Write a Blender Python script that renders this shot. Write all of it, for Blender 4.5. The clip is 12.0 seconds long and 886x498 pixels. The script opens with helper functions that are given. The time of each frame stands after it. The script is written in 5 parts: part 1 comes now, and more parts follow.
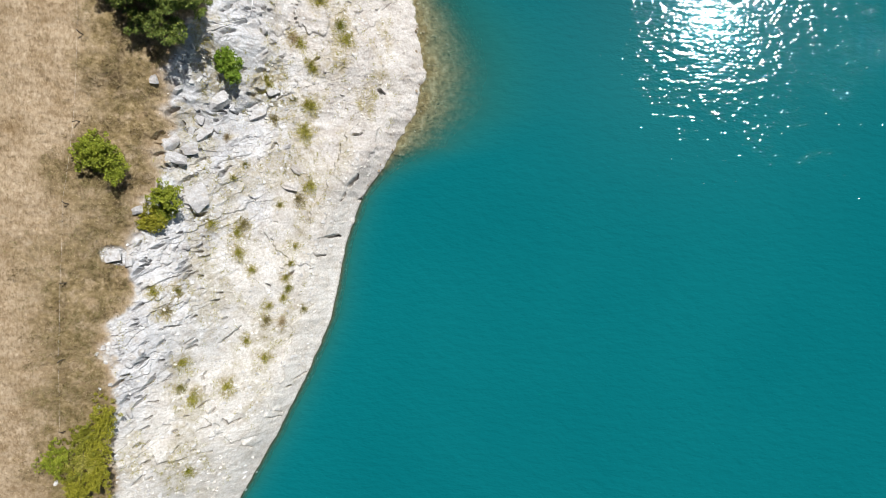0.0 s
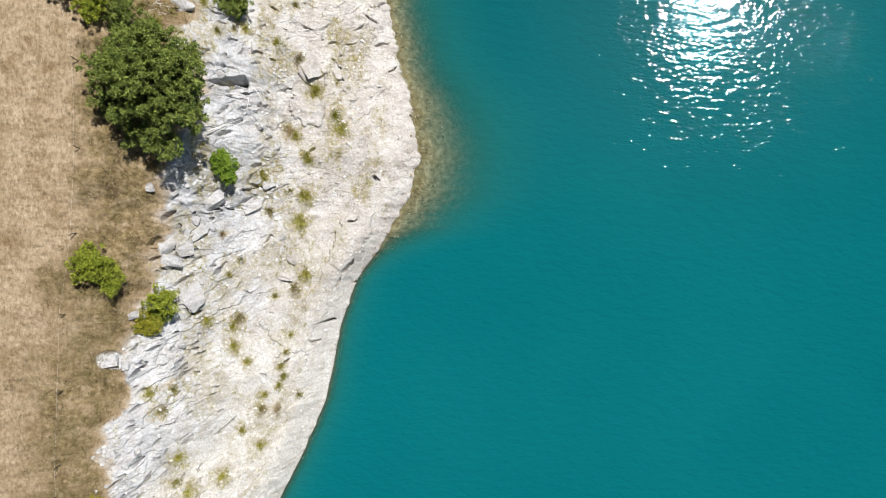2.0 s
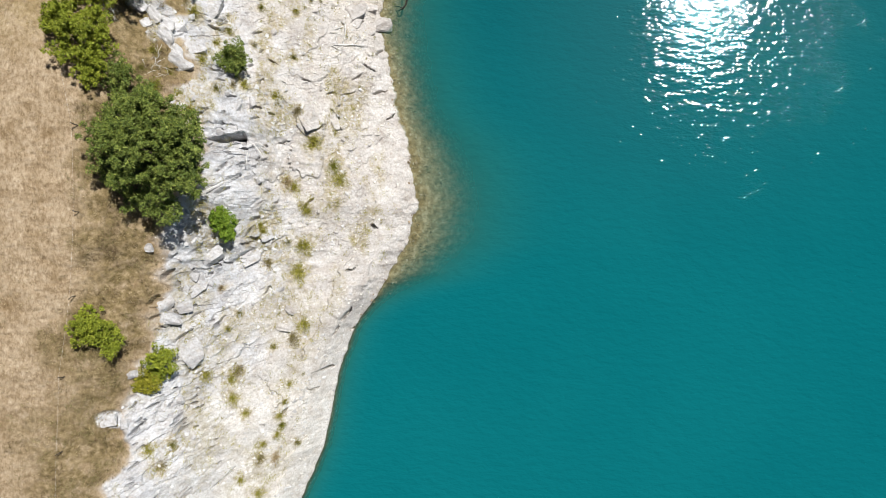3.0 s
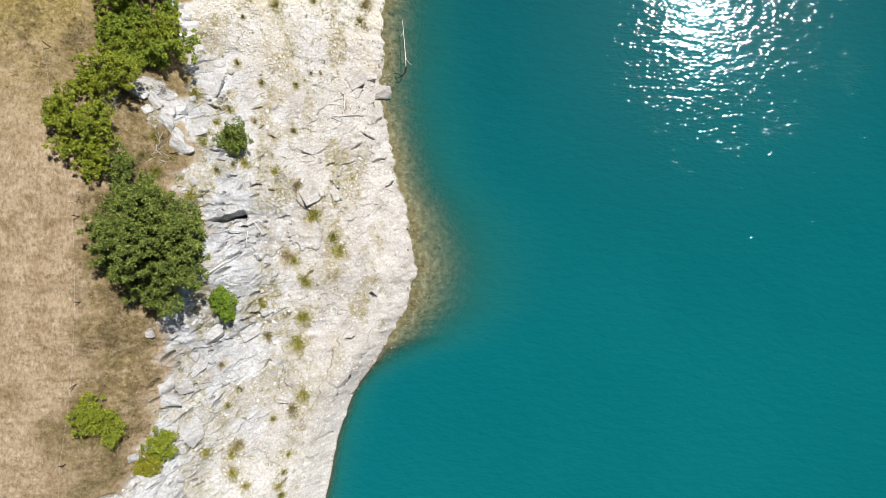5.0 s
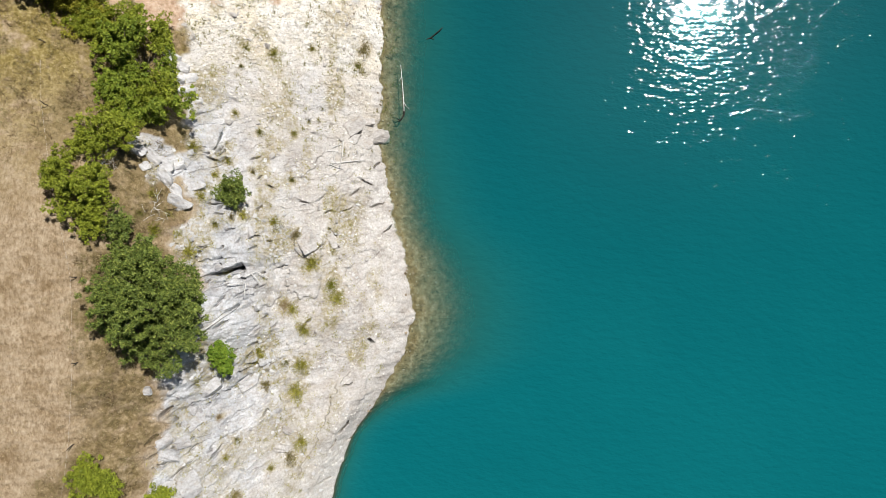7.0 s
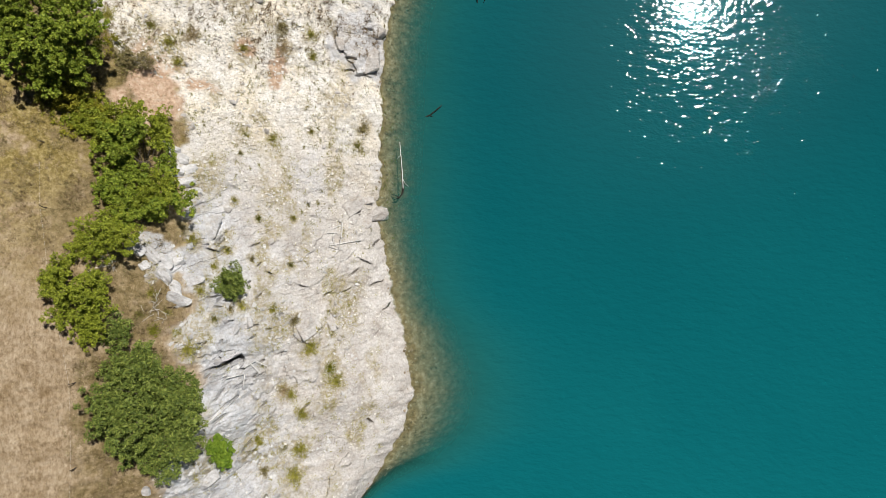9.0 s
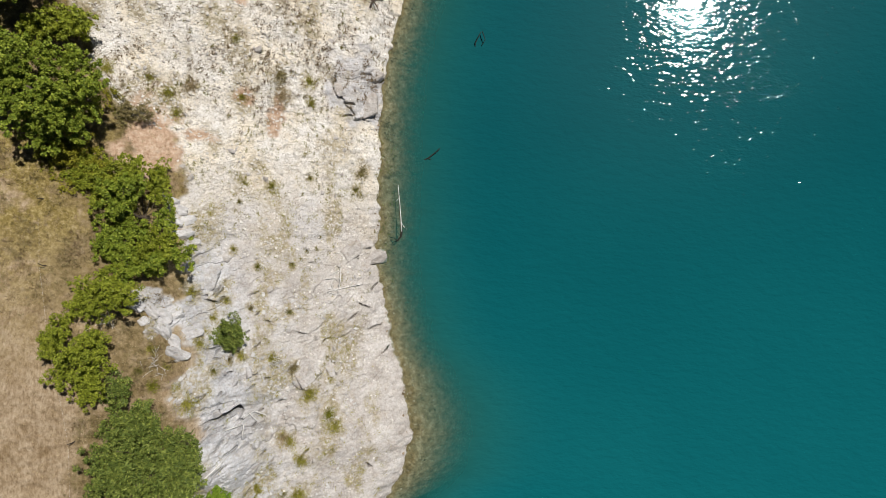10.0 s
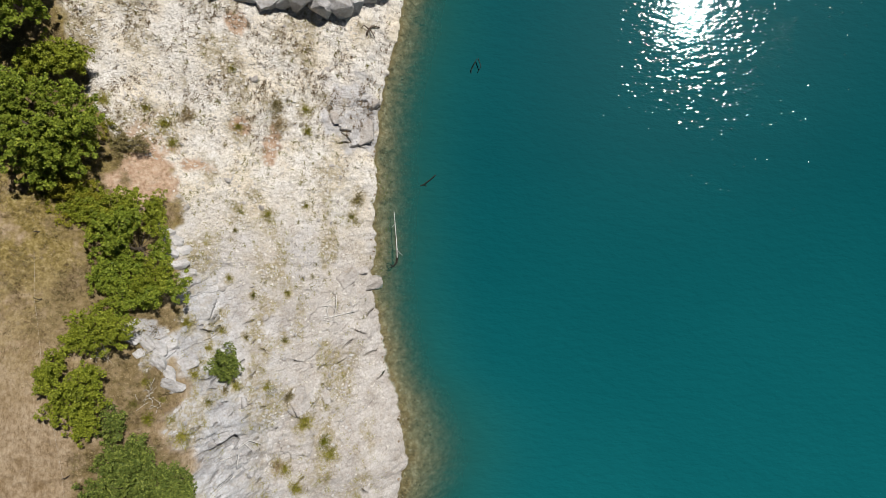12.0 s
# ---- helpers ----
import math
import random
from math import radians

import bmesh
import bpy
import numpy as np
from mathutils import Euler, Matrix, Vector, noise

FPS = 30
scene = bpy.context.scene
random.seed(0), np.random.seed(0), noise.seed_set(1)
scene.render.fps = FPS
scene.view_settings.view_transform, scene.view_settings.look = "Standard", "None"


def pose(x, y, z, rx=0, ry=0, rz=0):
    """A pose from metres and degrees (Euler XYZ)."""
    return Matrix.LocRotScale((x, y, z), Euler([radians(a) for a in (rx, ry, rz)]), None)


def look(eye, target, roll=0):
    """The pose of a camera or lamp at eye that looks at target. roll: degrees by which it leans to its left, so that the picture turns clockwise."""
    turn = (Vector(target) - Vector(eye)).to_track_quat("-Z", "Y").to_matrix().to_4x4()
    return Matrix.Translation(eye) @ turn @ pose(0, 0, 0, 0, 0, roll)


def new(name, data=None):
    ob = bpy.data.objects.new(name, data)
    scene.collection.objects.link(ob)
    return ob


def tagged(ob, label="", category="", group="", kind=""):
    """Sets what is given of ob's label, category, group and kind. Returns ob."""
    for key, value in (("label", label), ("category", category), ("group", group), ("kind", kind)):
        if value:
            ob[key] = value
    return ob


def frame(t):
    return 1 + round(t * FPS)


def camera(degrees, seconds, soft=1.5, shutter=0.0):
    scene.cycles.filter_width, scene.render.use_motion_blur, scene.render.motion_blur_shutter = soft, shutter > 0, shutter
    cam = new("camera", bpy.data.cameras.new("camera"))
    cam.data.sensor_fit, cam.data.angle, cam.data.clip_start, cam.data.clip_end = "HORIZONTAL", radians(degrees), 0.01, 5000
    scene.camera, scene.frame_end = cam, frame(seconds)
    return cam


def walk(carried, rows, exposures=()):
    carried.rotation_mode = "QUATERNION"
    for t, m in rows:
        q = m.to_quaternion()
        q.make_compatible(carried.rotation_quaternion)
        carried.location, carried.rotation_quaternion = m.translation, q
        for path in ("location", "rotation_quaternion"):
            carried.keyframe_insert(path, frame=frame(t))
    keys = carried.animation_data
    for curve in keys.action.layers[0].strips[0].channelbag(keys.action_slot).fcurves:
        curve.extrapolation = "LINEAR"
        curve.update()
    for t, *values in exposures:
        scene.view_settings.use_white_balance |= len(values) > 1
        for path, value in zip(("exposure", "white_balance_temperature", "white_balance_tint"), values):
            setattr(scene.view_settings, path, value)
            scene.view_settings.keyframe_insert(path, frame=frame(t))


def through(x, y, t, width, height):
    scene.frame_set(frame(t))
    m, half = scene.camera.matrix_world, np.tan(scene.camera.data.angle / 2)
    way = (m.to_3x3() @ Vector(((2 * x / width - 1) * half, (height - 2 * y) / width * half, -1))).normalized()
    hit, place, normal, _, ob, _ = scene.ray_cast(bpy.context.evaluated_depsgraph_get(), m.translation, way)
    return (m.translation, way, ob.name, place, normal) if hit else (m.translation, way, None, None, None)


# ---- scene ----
cam = camera(68.0, 12.0, 0.7)
PATH = [
    (0, 1.811, 0.209, 37.249, -0.331, 1.167, -0.166),
    (0.5, 1.867, 1.327, 37.286, -0.345, 1.115, -0.079),
    (1, 1.931, 2.468, 37.360, -0.366, 1.050, -0.097),
    (1.5, 1.928, 3.614, 37.442, -0.404, 0.930, -0.056),
    (2, 1.914, 4.950, 37.533, -0.396, 0.796, -0.092),
    (2.5, 1.889, 6.181, 37.594, -0.424, 0.654, -0.116),
    (3, 1.872, 7.638, 37.682, -0.446, 0.530, -0.095),
    (3.5, 1.860, 8.919, 37.768, -0.401, 0.396, -0.100),
    (3.7, 1.849, 9.407, 37.778, -0.385, 0.356, -0.117),
    (5.3, 1.691, 11.720, 37.901, -0.426, 0.094, 0.020),
    (5.5, 1.694, 11.915, 37.912, -0.449, 0.056, 0.036),
    (6, 1.637, 12.479, 37.887, -0.404, -0.079, -0.005),
    (6.5, 1.591, 13.129, 37.852, -0.375, -0.168, 0.086),
    (6.7, 1.587, 13.442, 37.860, -0.373, -0.197, 0.052),
    (8.3, 1.402, 16.586, 37.857, -0.268, -0.456, 0.133),
    (8.5, 1.397, 17.038, 37.849, -0.246, -0.516, 0.156),
    (9, 1.341, 18.224, 37.853, -0.105, -0.663, 0.117),
    (9.5, 1.279, 19.301, 37.883, 0.014, -0.779, 0.092),
    (10, 1.294, 20.561, 37.945, 0.088, -0.866, 0.021),
    (10.5, 1.315, 21.232, 37.962, 0.185, -0.926, -0.026),
    (11, 1.375, 21.681, 38.025, 0.276, -0.958, 0.015),
    (11.5, 1.428, 21.883, 38.055, 0.284, -0.970, 0.083),
    (12, 1.477, 21.940, 38.062, 0.277, -0.968, 0.139),
]
walk(cam, [(t, pose(x, y, z, rx, ry, rz)) for t, x, y, z, rx, ry, rz in PATH],
     [(0, 0.17, 6240, 10), (2.0, 0.16, 6270, 10), (3.5, 0.15, 6290, 10), (5.5, 0.12, 6330, 10), (6.7, 0.06, 6350, 10), (8.3, -0.05, 6400, 10), (9.0, -0.12, 6450, 10), (10.0, -0.29, 6500, 11), (12.0, -0.37, 6520, 11)])

# ------------------------------------------------------------------ light
SUN_ZENITH, SUN_AZIMUTH = 29.6, 44.2
sun_way = Vector((math.sin(radians(SUN_ZENITH)) * math.sin(radians(SUN_AZIMUTH)),
                  math.sin(radians(SUN_ZENITH)) * math.cos(radians(SUN_AZIMUTH)), math.cos(radians(SUN_ZENITH))))
world = bpy.data.worlds.new("sky")
scene.world = world
world.use_nodes = True
sky = world.node_tree.nodes.new("ShaderNodeTexSky")
sky.sky_type, sky.sun_disc = "NISHITA", False
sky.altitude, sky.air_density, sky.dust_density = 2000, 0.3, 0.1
sky.sun_elevation, sky.sun_rotation = radians(90 - SUN_ZENITH), radians(SUN_AZIMUTH)
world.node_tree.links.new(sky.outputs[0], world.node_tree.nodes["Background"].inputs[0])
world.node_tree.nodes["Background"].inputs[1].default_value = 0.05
sun = new("sun", bpy.data.lights.new("sun", "SUN"))
sun.data.energy, sun.data.angle, sun.data.color = 5.0, radians(0.53), (1.0, 0.965, 0.915)
sun.matrix_world = look(sun_way * 120, (0, 0, 0))


# ------------------------------------------------------------------ noise over the plan
def hash2(ix, iy, seed):
    h = (ix.astype(np.int64) * 374761393 + iy.astype(np.int64) * 668265263 + seed * 144269504) & 0xFFFFFFFF
    h = ((h ^ (h >> 13)) * 1274126177) & 0xFFFFFFFF
    h = ((h ^ (h >> 15)) * 2246822519) & 0xFFFFFFFF
    return (h ^ (h >> 16)) / 4294967296.0


def vnoise(x, y, seed):
    ix, iy = np.floor(x), np.floor(y)
    u, v = x - ix, y - iy
    u, v = u * u * u * (u * (u * 6 - 15) + 10), v * v * v * (v * (v * 6 - 15) + 10)
    a, b = hash2(ix, iy, seed), hash2(ix + 1, iy, seed)
    c, d = hash2(ix, iy + 1, seed), hash2(ix + 1, iy + 1, seed)
    return (a + (b - a) * u) * (1 - v) + (c + (d - c) * u) * v


def fbm(x, y, seed, octaves=4):
    """Fractal noise, about -1 to 1."""
    total, amp, norm = 0.0, 1.0, 0.0
    for k in range(octaves):
        total = total + amp * (2 * vnoise(x * 2 ** k + 17.3 * k, y * 2 ** k - 9.1 * k, seed + k) - 1)
        norm += amp
        amp *= 0.5
    return total / norm * 1.6


def cells(x, y, seed):
    """Voronoi cells: two random values of the cell, and the way to its middle."""
    ix, iy = np.floor(x), np.floor(y)
    f1 = np.full(x.shape, 9.0)
    r1, r2, ox, oy = (np.zeros(x.shape) for _ in range(4))
    for i in (-1, 0, 1):
        for j in (-1, 0, 1):
            cx, cy = ix + i, iy + j
            dx = cx + 0.1 + 0.8 * hash2(cx, cy, seed) - x
            dy = cy + 0.1 + 0.8 * hash2(cx, cy, seed + 1) - y
            d = np.hypot(dx, dy)
            near = d < f1
            f1 = np.where(near, d, f1)
            r1 = np.where(near, hash2(cx, cy, seed + 2), r1)
            r2 = np.where(near, hash2(cx, cy, seed + 3), r2)
            ox, oy = np.where(near, dx, ox), np.where(near, dy, oy)
    return r1, r2, ox, oy


def step(a, b, v):
    v = np.clip((v - a) / (b - a), 0, 1)
    return v * v * (3 - 2 * v)


# ------------------------------------------------------------------ the plan of the shore
# y, then x of the waterline
SHORE = [(-16, -11.7), (-10.6, -8.47), (-7, -6.67), (-3.8, -5.27), (-1.9, -4.87), (0.4, -4.45), (2.9, -3.55), (5.2, -1.95), (7.7, -0.5),
         (10, 0.03), (12.5, -0.32), (13.7, -0.5), (15.6, -1.12), (18.2, -1.6), (20.2, -1.9), (23.5, -1.84), (27.4, -1.8), (28.7, -1.72),
         (31, -1.44), (33, -0.98), (34.6, -0.5), (37, -0.15)]
# y, then the height 1, 4, 7, 10, 13 and 16 m inland of the waterline
BANK = [(-16, 1.2, 4.2, 6.4, 7.9, 9.1, 10.2), (-10, 2.1, 5.3, 7.3, 8.52, 9.6, 10.6), (-5, 1.41, 3.92, 7.49, 8.97, 9.89, 10.6),
        (-1, 1.8, 4.26, 7.14, 9.38, 10.12, 10.8), (3, 1.59, 3.87, 6.87, 9.79, 10.45, 10.9), (7, 0.92, 1.94, 3.9, 8.05, 10.17, 10.85),
        (11, 1.14, 2.56, 3.97, 8.85, 10.21, 11.04), (15, 0.32, 2.85, 5.91, 8.96, 10.7, 11.1), (19, 1.25, 3.37, 4.65, 8.72, 10, 10.6),
        (23, 0.98, 3.19, 4.43, 6.68, 8.6, 9.7), (27, 1.07, 2.95, 4.53, 5.7, 7.45, 8.7), (31, 1.51, 3.26, 5.23, 6.15, 7.1, 8.05),
        (37, 0.85, 3.08, 5.08, 6.5, 7.5, 8.4)]
# y, then x of the edge between the dry meadow and the bare rock
EDGE = [(-16, -16.4), (-11, -14.5), (-6.6, -13.8), (-4.2, -13.9), (-1.9, -13.1), (0.1, -13.0), (1.9, -12.3), (3.6, -11.5), (6, -11.2),
        (8, -11.0), (10, -9.6), (12.5, -9.55), (14, -10.0), (16, -10.0), (18.5, -10.6), (20, -10.4), (22, -11.0), (24, -10.7), (26, -11.2),
        (27, -13.3), (29.5, -14.6), (33, -15.3), (37, -15.6)]
# herb tufts on the bank: x, y, width
HERBS_SOUTH = [(-6.1, 6.2, 1.03), (-7.5, 6.7, 0.56), (-6.6, 7.8, 0.52), (-5.6, 9.4, 0.59), (-4.0, 11.1, 1.06), (-4.3, 11.8, 0.76), (-6.2, 10.6, 0.64),
               (-8.6, 4.2, 0.5), (-9.0, 3.5, 0.41), (-10.0, 1.3, 0.73), (-8.8, 1.3, 0.71), (-9.3, 5.5, 0.37), (-7.6, 8.3, 0.7), (-5.3, 12.8, 0.89),
               (-5.8, 7.6, 0.88), (-5.9, 3.4, 0.91), (-6.5, 2.7, 0.75), (-7.3, 2.3, 0.44), (-9.1, 0.9, 0.7), (-7.15, -1.4, 0.5), (-7.1, -2.0, 0.5),
               (-7.35, -2.5, 0.5), (-6.5, -3.2, 0.56), (-8.6, -1.0, 0.58), (-8.0, -2.9, 0.45), (-8.2, -3.7, 0.66), (-7.5, -3.8, 0.61)]
HERBS_CLIFF = [(-9.1, -4.7, 0.58), (-8.4, -5.7, 0.66), (-11.5, -5.4, 0.82), (-12.1, -1.9, 0.66), (-11.8, -2.8, 0.8), (-11.3, -1.9, 0.67), (-10.0, -7.0, 1.0),
               (-11.3, -7.3, 0.97), (-11.9, -11.2, 0.58), (-9.1, -0.1, 0.71), (-11.7, -6.7, 0.76), (-6.9, -0.7, 0.4), (-6.7, 0.2, 0.4)]
HERBS_NORTH = [(-6.7, 29.6, 0.92), (-6.6, 28.6, 0.93), (-8.4, 28.3, 0.71), (-8.5, 31.1, 0.56), (-5.3, 29.5, 0.74), (-5.2, 28.4, 0.59), (-2.8, 24.9, 0.95),
               (-3.1, 23.9, 0.79), (-5.3, 24.4, 0.42), (-6.1, 19.8, 0.41), (-7.7, 19.7, 0.4), (-8.8, 20.6, 0.39), (-6.2, 17.3, 0.58), (-8.4, 24.0, 0.4),
               (-7.1, 23.9, 0.64), (-8.5, 15.3, 0.49), (-6.5, 10.8, 0.72), (-5.2, 13.1, 0.89), (-6.0, 7.6, 0.73), (-7.7, 8.6, 0.61), (-5.7, 9.6, 0.59),
               (-5.9, 14.5, 0.58), (-8.6, 23.0, 0.34), (-6.9, 15.1, 0.85), (-9.8, 13.7, 1.0), (-13.4, 27.0, 1.07), (-14.0, 29.0, 0.93)]
HERBS_EDGE = [(-9.3, 17.3, 0.6), (-8.9, 18.1, 0.5), (-9.6, 16.2, 0.7), (-8.1, 15.4, 0.7), (-7.9, 17.6, 0.4), (-9.0, 14.9, 0.5), (-11.2, 16.2, 0.6), (-10.6, 15.3, 0.5), (-11.0, 14.6, 0.7), (-10.2, 14.3, 0.6), (-11.5, 15.3, 0.5), (-10.1, 18.6, 0.7), (-9.2, 18.5, 0.8), (-10.5, 19.1, 0.6), (-10.6, 28.6, 0.8), (-11.6, 28.2, 0.9), (-12.3, 28.9, 0.7), (-11.3, 27.3, 0.7)]
HERBS = HERBS_EDGE + HERBS_SOUTH + HERBS_CLIFF + HERBS_NORTH
# open joints in the rock: x, y of both ends, and how wide they gape
CREVICES_SOUTH = [
    (-12.74, -1.07, -12.23, -0.47, 2), (-10.71, 0.09, -10.41, 0.36, 1), (-10.55, -0.34, -10.17, -0.22, 1), (-12.47, -0.51, -12.27, -0.29, 1), (-12.60, -1.58, -12.47, -1.44, 1),
    (-11.97, -3.63, -11.30, -3.53, 1), (-11.37, -0.96, -10.93, -0.44, 1), (-11.10, -1.32, -10.59, -0.99, 1), (-12.91, -2.67, -12.45, -2.38, 1), (-13.00, -3.41, -12.67, -3.23, 1),
    (-11.90, -5.06, -11.76, -4.82, 1), (-11.30, -4.80, -10.95, -4.60, 2), (-10.95, -3.27, -10.77, -3.12, 1), (-10.12, -4.66, -9.29, -3.91, 1), (-5.33, 0.70, -4.70, 0.80, 3),
    (-5.86, -0.31, -5.35, -0.26, 1), (-7.98, -1.70, -7.81, -1.89, 1), (-7.16, -1.45, -6.81, -1.13, 1)]
CREVICES_CLIFF = [
    (-12.95, -5.35, -12.72, -4.92, 3), (-13.51, -5.75, -13.17, -5.63, 2), (-13.86, -6.23, -13.45, -5.87, 2), (-13.03, -6.55, -12.45, -5.98, 1), (-12.81, -6.36, -12.40, -5.78, 1),
    (-13.68, -6.97, -13.37, -6.66, 1), (-13.35, -7.31, -12.84, -6.81, 1), (-13.07, -8.10, -12.82, -7.86, 1), (-11.27, -9.06, -10.73, -8.92, 1), (-10.19, -8.66, -10.02, -9.07, 2),
    (-10.00, -9.00, -9.55, -8.84, 1), (-8.65, -9.12, -8.30, -9.28, 3), (-8.25, -9.27, -8.07, -9.31, 2), (-8.31, -8.79, -7.98, -9.08, 1), (-9.68, -10.41, -9.45, -10.81, 3),
    (-12.82, -10.45, -12.40, -10.36, 3), (-12.40, -10.36, -12.33, -10.56, 2), (-12.27, -10.45, -11.83, -10.43, 3), (-14.06, -11.44, -13.44, -10.88, 1), (-12.64, -12.38, -12.35, -12.34, 2),
    (-7.27, -7.20, -6.73, -6.89, 1), (-7.71, -7.65, -7.44, -7.53, 2), (-11.59, -10.08, -11.42, -10.12, 2), (-11.31, -10.39, -10.87, -10.41, 1)]
CREVICES_EDGE = [
    (-9.20, 6.83, -8.90, 6.71, 3), (-8.84, 6.76, -8.20, 7.36, 2), (-11.22, 6.09, -10.81, 6.55, 2), (-10.16, 7.28, -9.79, 7.59, 1), (-9.86, 6.74, -9.37, 6.70, 2),
    (-11.69, 4.96, -11.32, 5.35, 2), (-11.56, 4.83, -10.65, 4.75, 1), (-11.32, 3.93, -11.16, 3.84, 3), (-11.16, 3.84, -10.84, 4.25, 2), (-11.68, 4.30, -11.33, 4.48, 2),
    (-11.52, 3.78, -11.18, 3.61, 2), (-10.95, 3.07, -10.32, 3.67, 1), (-10.67, 1.93, -10.53, 1.68, 3), (-10.53, 1.68, -10.12, 1.82, 3), (-9.58, 3.53, -9.21, 4.12, 3),
    (-8.11, 7.97, -7.74, 7.95, 3), (-3.81, 6.16, -3.31, 6.37, 1), (-4.14, 3.44, -3.61, 4.12, 3), (-4.59, 2.64, -4.22, 3.19, 1), (-3.74, 2.85, -2.89, 3.25, 2),
    (-2.47, 8.74, -2.24, 8.51, 1), (-8.43, 2.70, -8.23, 2.49, 1), (-10.32, 4.63, -10.20, 4.80, 2), (-9.82, 6.19, -9.65, 6.30, 2), (-10.82, 5.70, -10.73, 5.93, 2)]
CREVICES_MIDDLE = [
    (-9.04, 11.00, -8.70, 11.58, 1), (-8.71, 10.72, -8.26, 11.10, 2), (-9.07, 10.06, -8.56, 10.37, 2), (-8.09, 8.81, -7.74, 9.07, 3), (-8.32, 8.01, -7.89, 8.67, 1),
    (-3.51, 19.78, -2.88, 20.38, 2), (-2.82, 19.71, -2.32, 20.29, 2), (-2.23, 19.83, -1.41, 19.92, 3), (-2.46, 16.09, -1.68, 16.41, 1), (-4.40, 14.86, -4.08, 14.43, 3),
    (-4.26, 14.23, -3.89, 13.81, 3), (-5.05, 13.68, -4.71, 14.05, 2), (-2.31, 18.34, -1.94, 18.71, 2), (-2.88, 17.64, -2.21, 17.33, 1), (-2.39, 8.77, -2.06, 8.53, 3),
    (-10.63, 15.49, -10.00, 15.76, 2), (-9.12, 15.47, -8.78, 15.42, 1), (-1.69, 14.68, -1.30, 15.10, 2), (-3.46, 16.65, -3.03, 17.07, 1), (-4.03, 15.68, -3.33, 16.05, 1),
    (-5.82, 16.30, -5.37, 16.14, 1), (-7.69, 14.47, -7.41, 14.36, 2), (-9.42, 18.35, -9.25, 18.83, 2), (-4.68, 15.61, -4.29, 15.86, 1)]
CREVICES_NORTH = [
    (-4.04, 29.38, -3.68, 28.94, 3), (-3.63, 28.71, -3.05, 28.62, 3), (-2.07, 30.05, -1.44, 30.50, 3), (-3.10, 27.77, -2.20, 28.15, 2), (-3.73, 27.97, -3.21, 28.09, 1),
    (-3.49, 19.73, -2.92, 20.10, 2), (-2.51, 19.73, -2.02, 19.77, 2), (-4.14, 29.63, -3.97, 30.19, 1), (-2.76, 30.31, -2.19, 30.50, 1)]
CREVICES = CREVICES_SOUTH + CREVICES_CLIFF + CREVICES_EDGE + [(*row[:4], row[4] * 0.6) for row in CREVICES_MIDDLE + CREVICES_NORTH]
# broad unbroken faces of rock: x, y of the middle, half-widths, turn
FACES = [(-7.5, 12.3, 0.75, 1.9, 12), (-6.7, 0.6, 1.0, 1.7, 15), (-4.7, 2.9, 0.6, 2.8, -28), (-6.5, -5.2, 0.9, 2.4, -24), (-9.3, -8.6, 1.6, 1.5, -30), (-3.6, 5.3, 0.8, 1.6, -30),
         (-5.3, 13.9, 0.6, 0.9, 15), (-8.4, 7.2, 0.6, 0.5, 20), (-10.45, 2.7, 0.45, 0.85, 20), (-5.6, 12.0, 0.7, 1.0, 20), (-2.6, 28.9, 0.9, 1.0, 0), (-9.1, 14.2, 0.9, 1.2, 40)]
for k in range(360):
    # many lesser joints in the grey upper rock, all along the beds
    y0 = random.uniform(-12, 19)
    x0, turn, long = random.uniform(-13.8, -5), radians(random.gauss(36, 24)), random.uniform(0.1, 0.32) + 0.5 * random.random() ** 4
    edge = float(np.interp(y0, [r[0] for r in EDGE], [r[1] for r in EDGE]))
    if edge + 0.2 < x0 < edge + random.choice((2.2, 3.2, 4.4)):
        CREVICES.append((x0, y0, x0 + long * math.cos(turn), y0 + long * math.sin(turn), random.uniform(0.3, 1.5)))
INLAND = np.array([0, 1, 4, 7, 10, 13, 16])


def shore_x(y):
    return np.interp(y, [r[0] for r in SHORE], [r[1] for r in SHORE])


def edge_x(y):
    return np.interp(y, [r[0] for r in EDGE], [r[1] for r in EDGE])


def bank_table():
    """The smooth bank on a grid of 0.25 m over inland distance and y."""
    ys, ds = np.arange(-24, 46, 0.25), np.arange(-2, 30, 0.25)
    rows = np.array([[0, *r[1:]] for r in BANK])
    by_y = np.array([np.interp(ys, [r[0] for r in BANK], rows[:, k]) for k in range(7)]).T
    table = np.array([np.interp(ds, INLAND, row) for row in by_y])
    table += np.where(ds > 16, (ds - 16) * 0.04, 0) + np.where(ds < 0, ds * 0.9, 0)
    kernel = np.exp(-0.5 * (np.arange(-6, 7) / 2.0) ** 2)
    kernel /= kernel.sum()
    padded = np.pad(table, ((6, 6), (0, 0)), "edge")
    table = sum(k * padded[i:i + len(ys)] for i, k in enumerate(kernel))
    thin = np.exp(-0.5 * (np.arange(-4, 5) / 1.3) ** 2)
    thin /= thin.sum()
    padded = np.pad(table, ((0, 0), (4, 4)), "edge")
    return sum(k * padded[:, i:i + len(ds)] for i, k in enumerate(thin))


TABLE = bank_table()


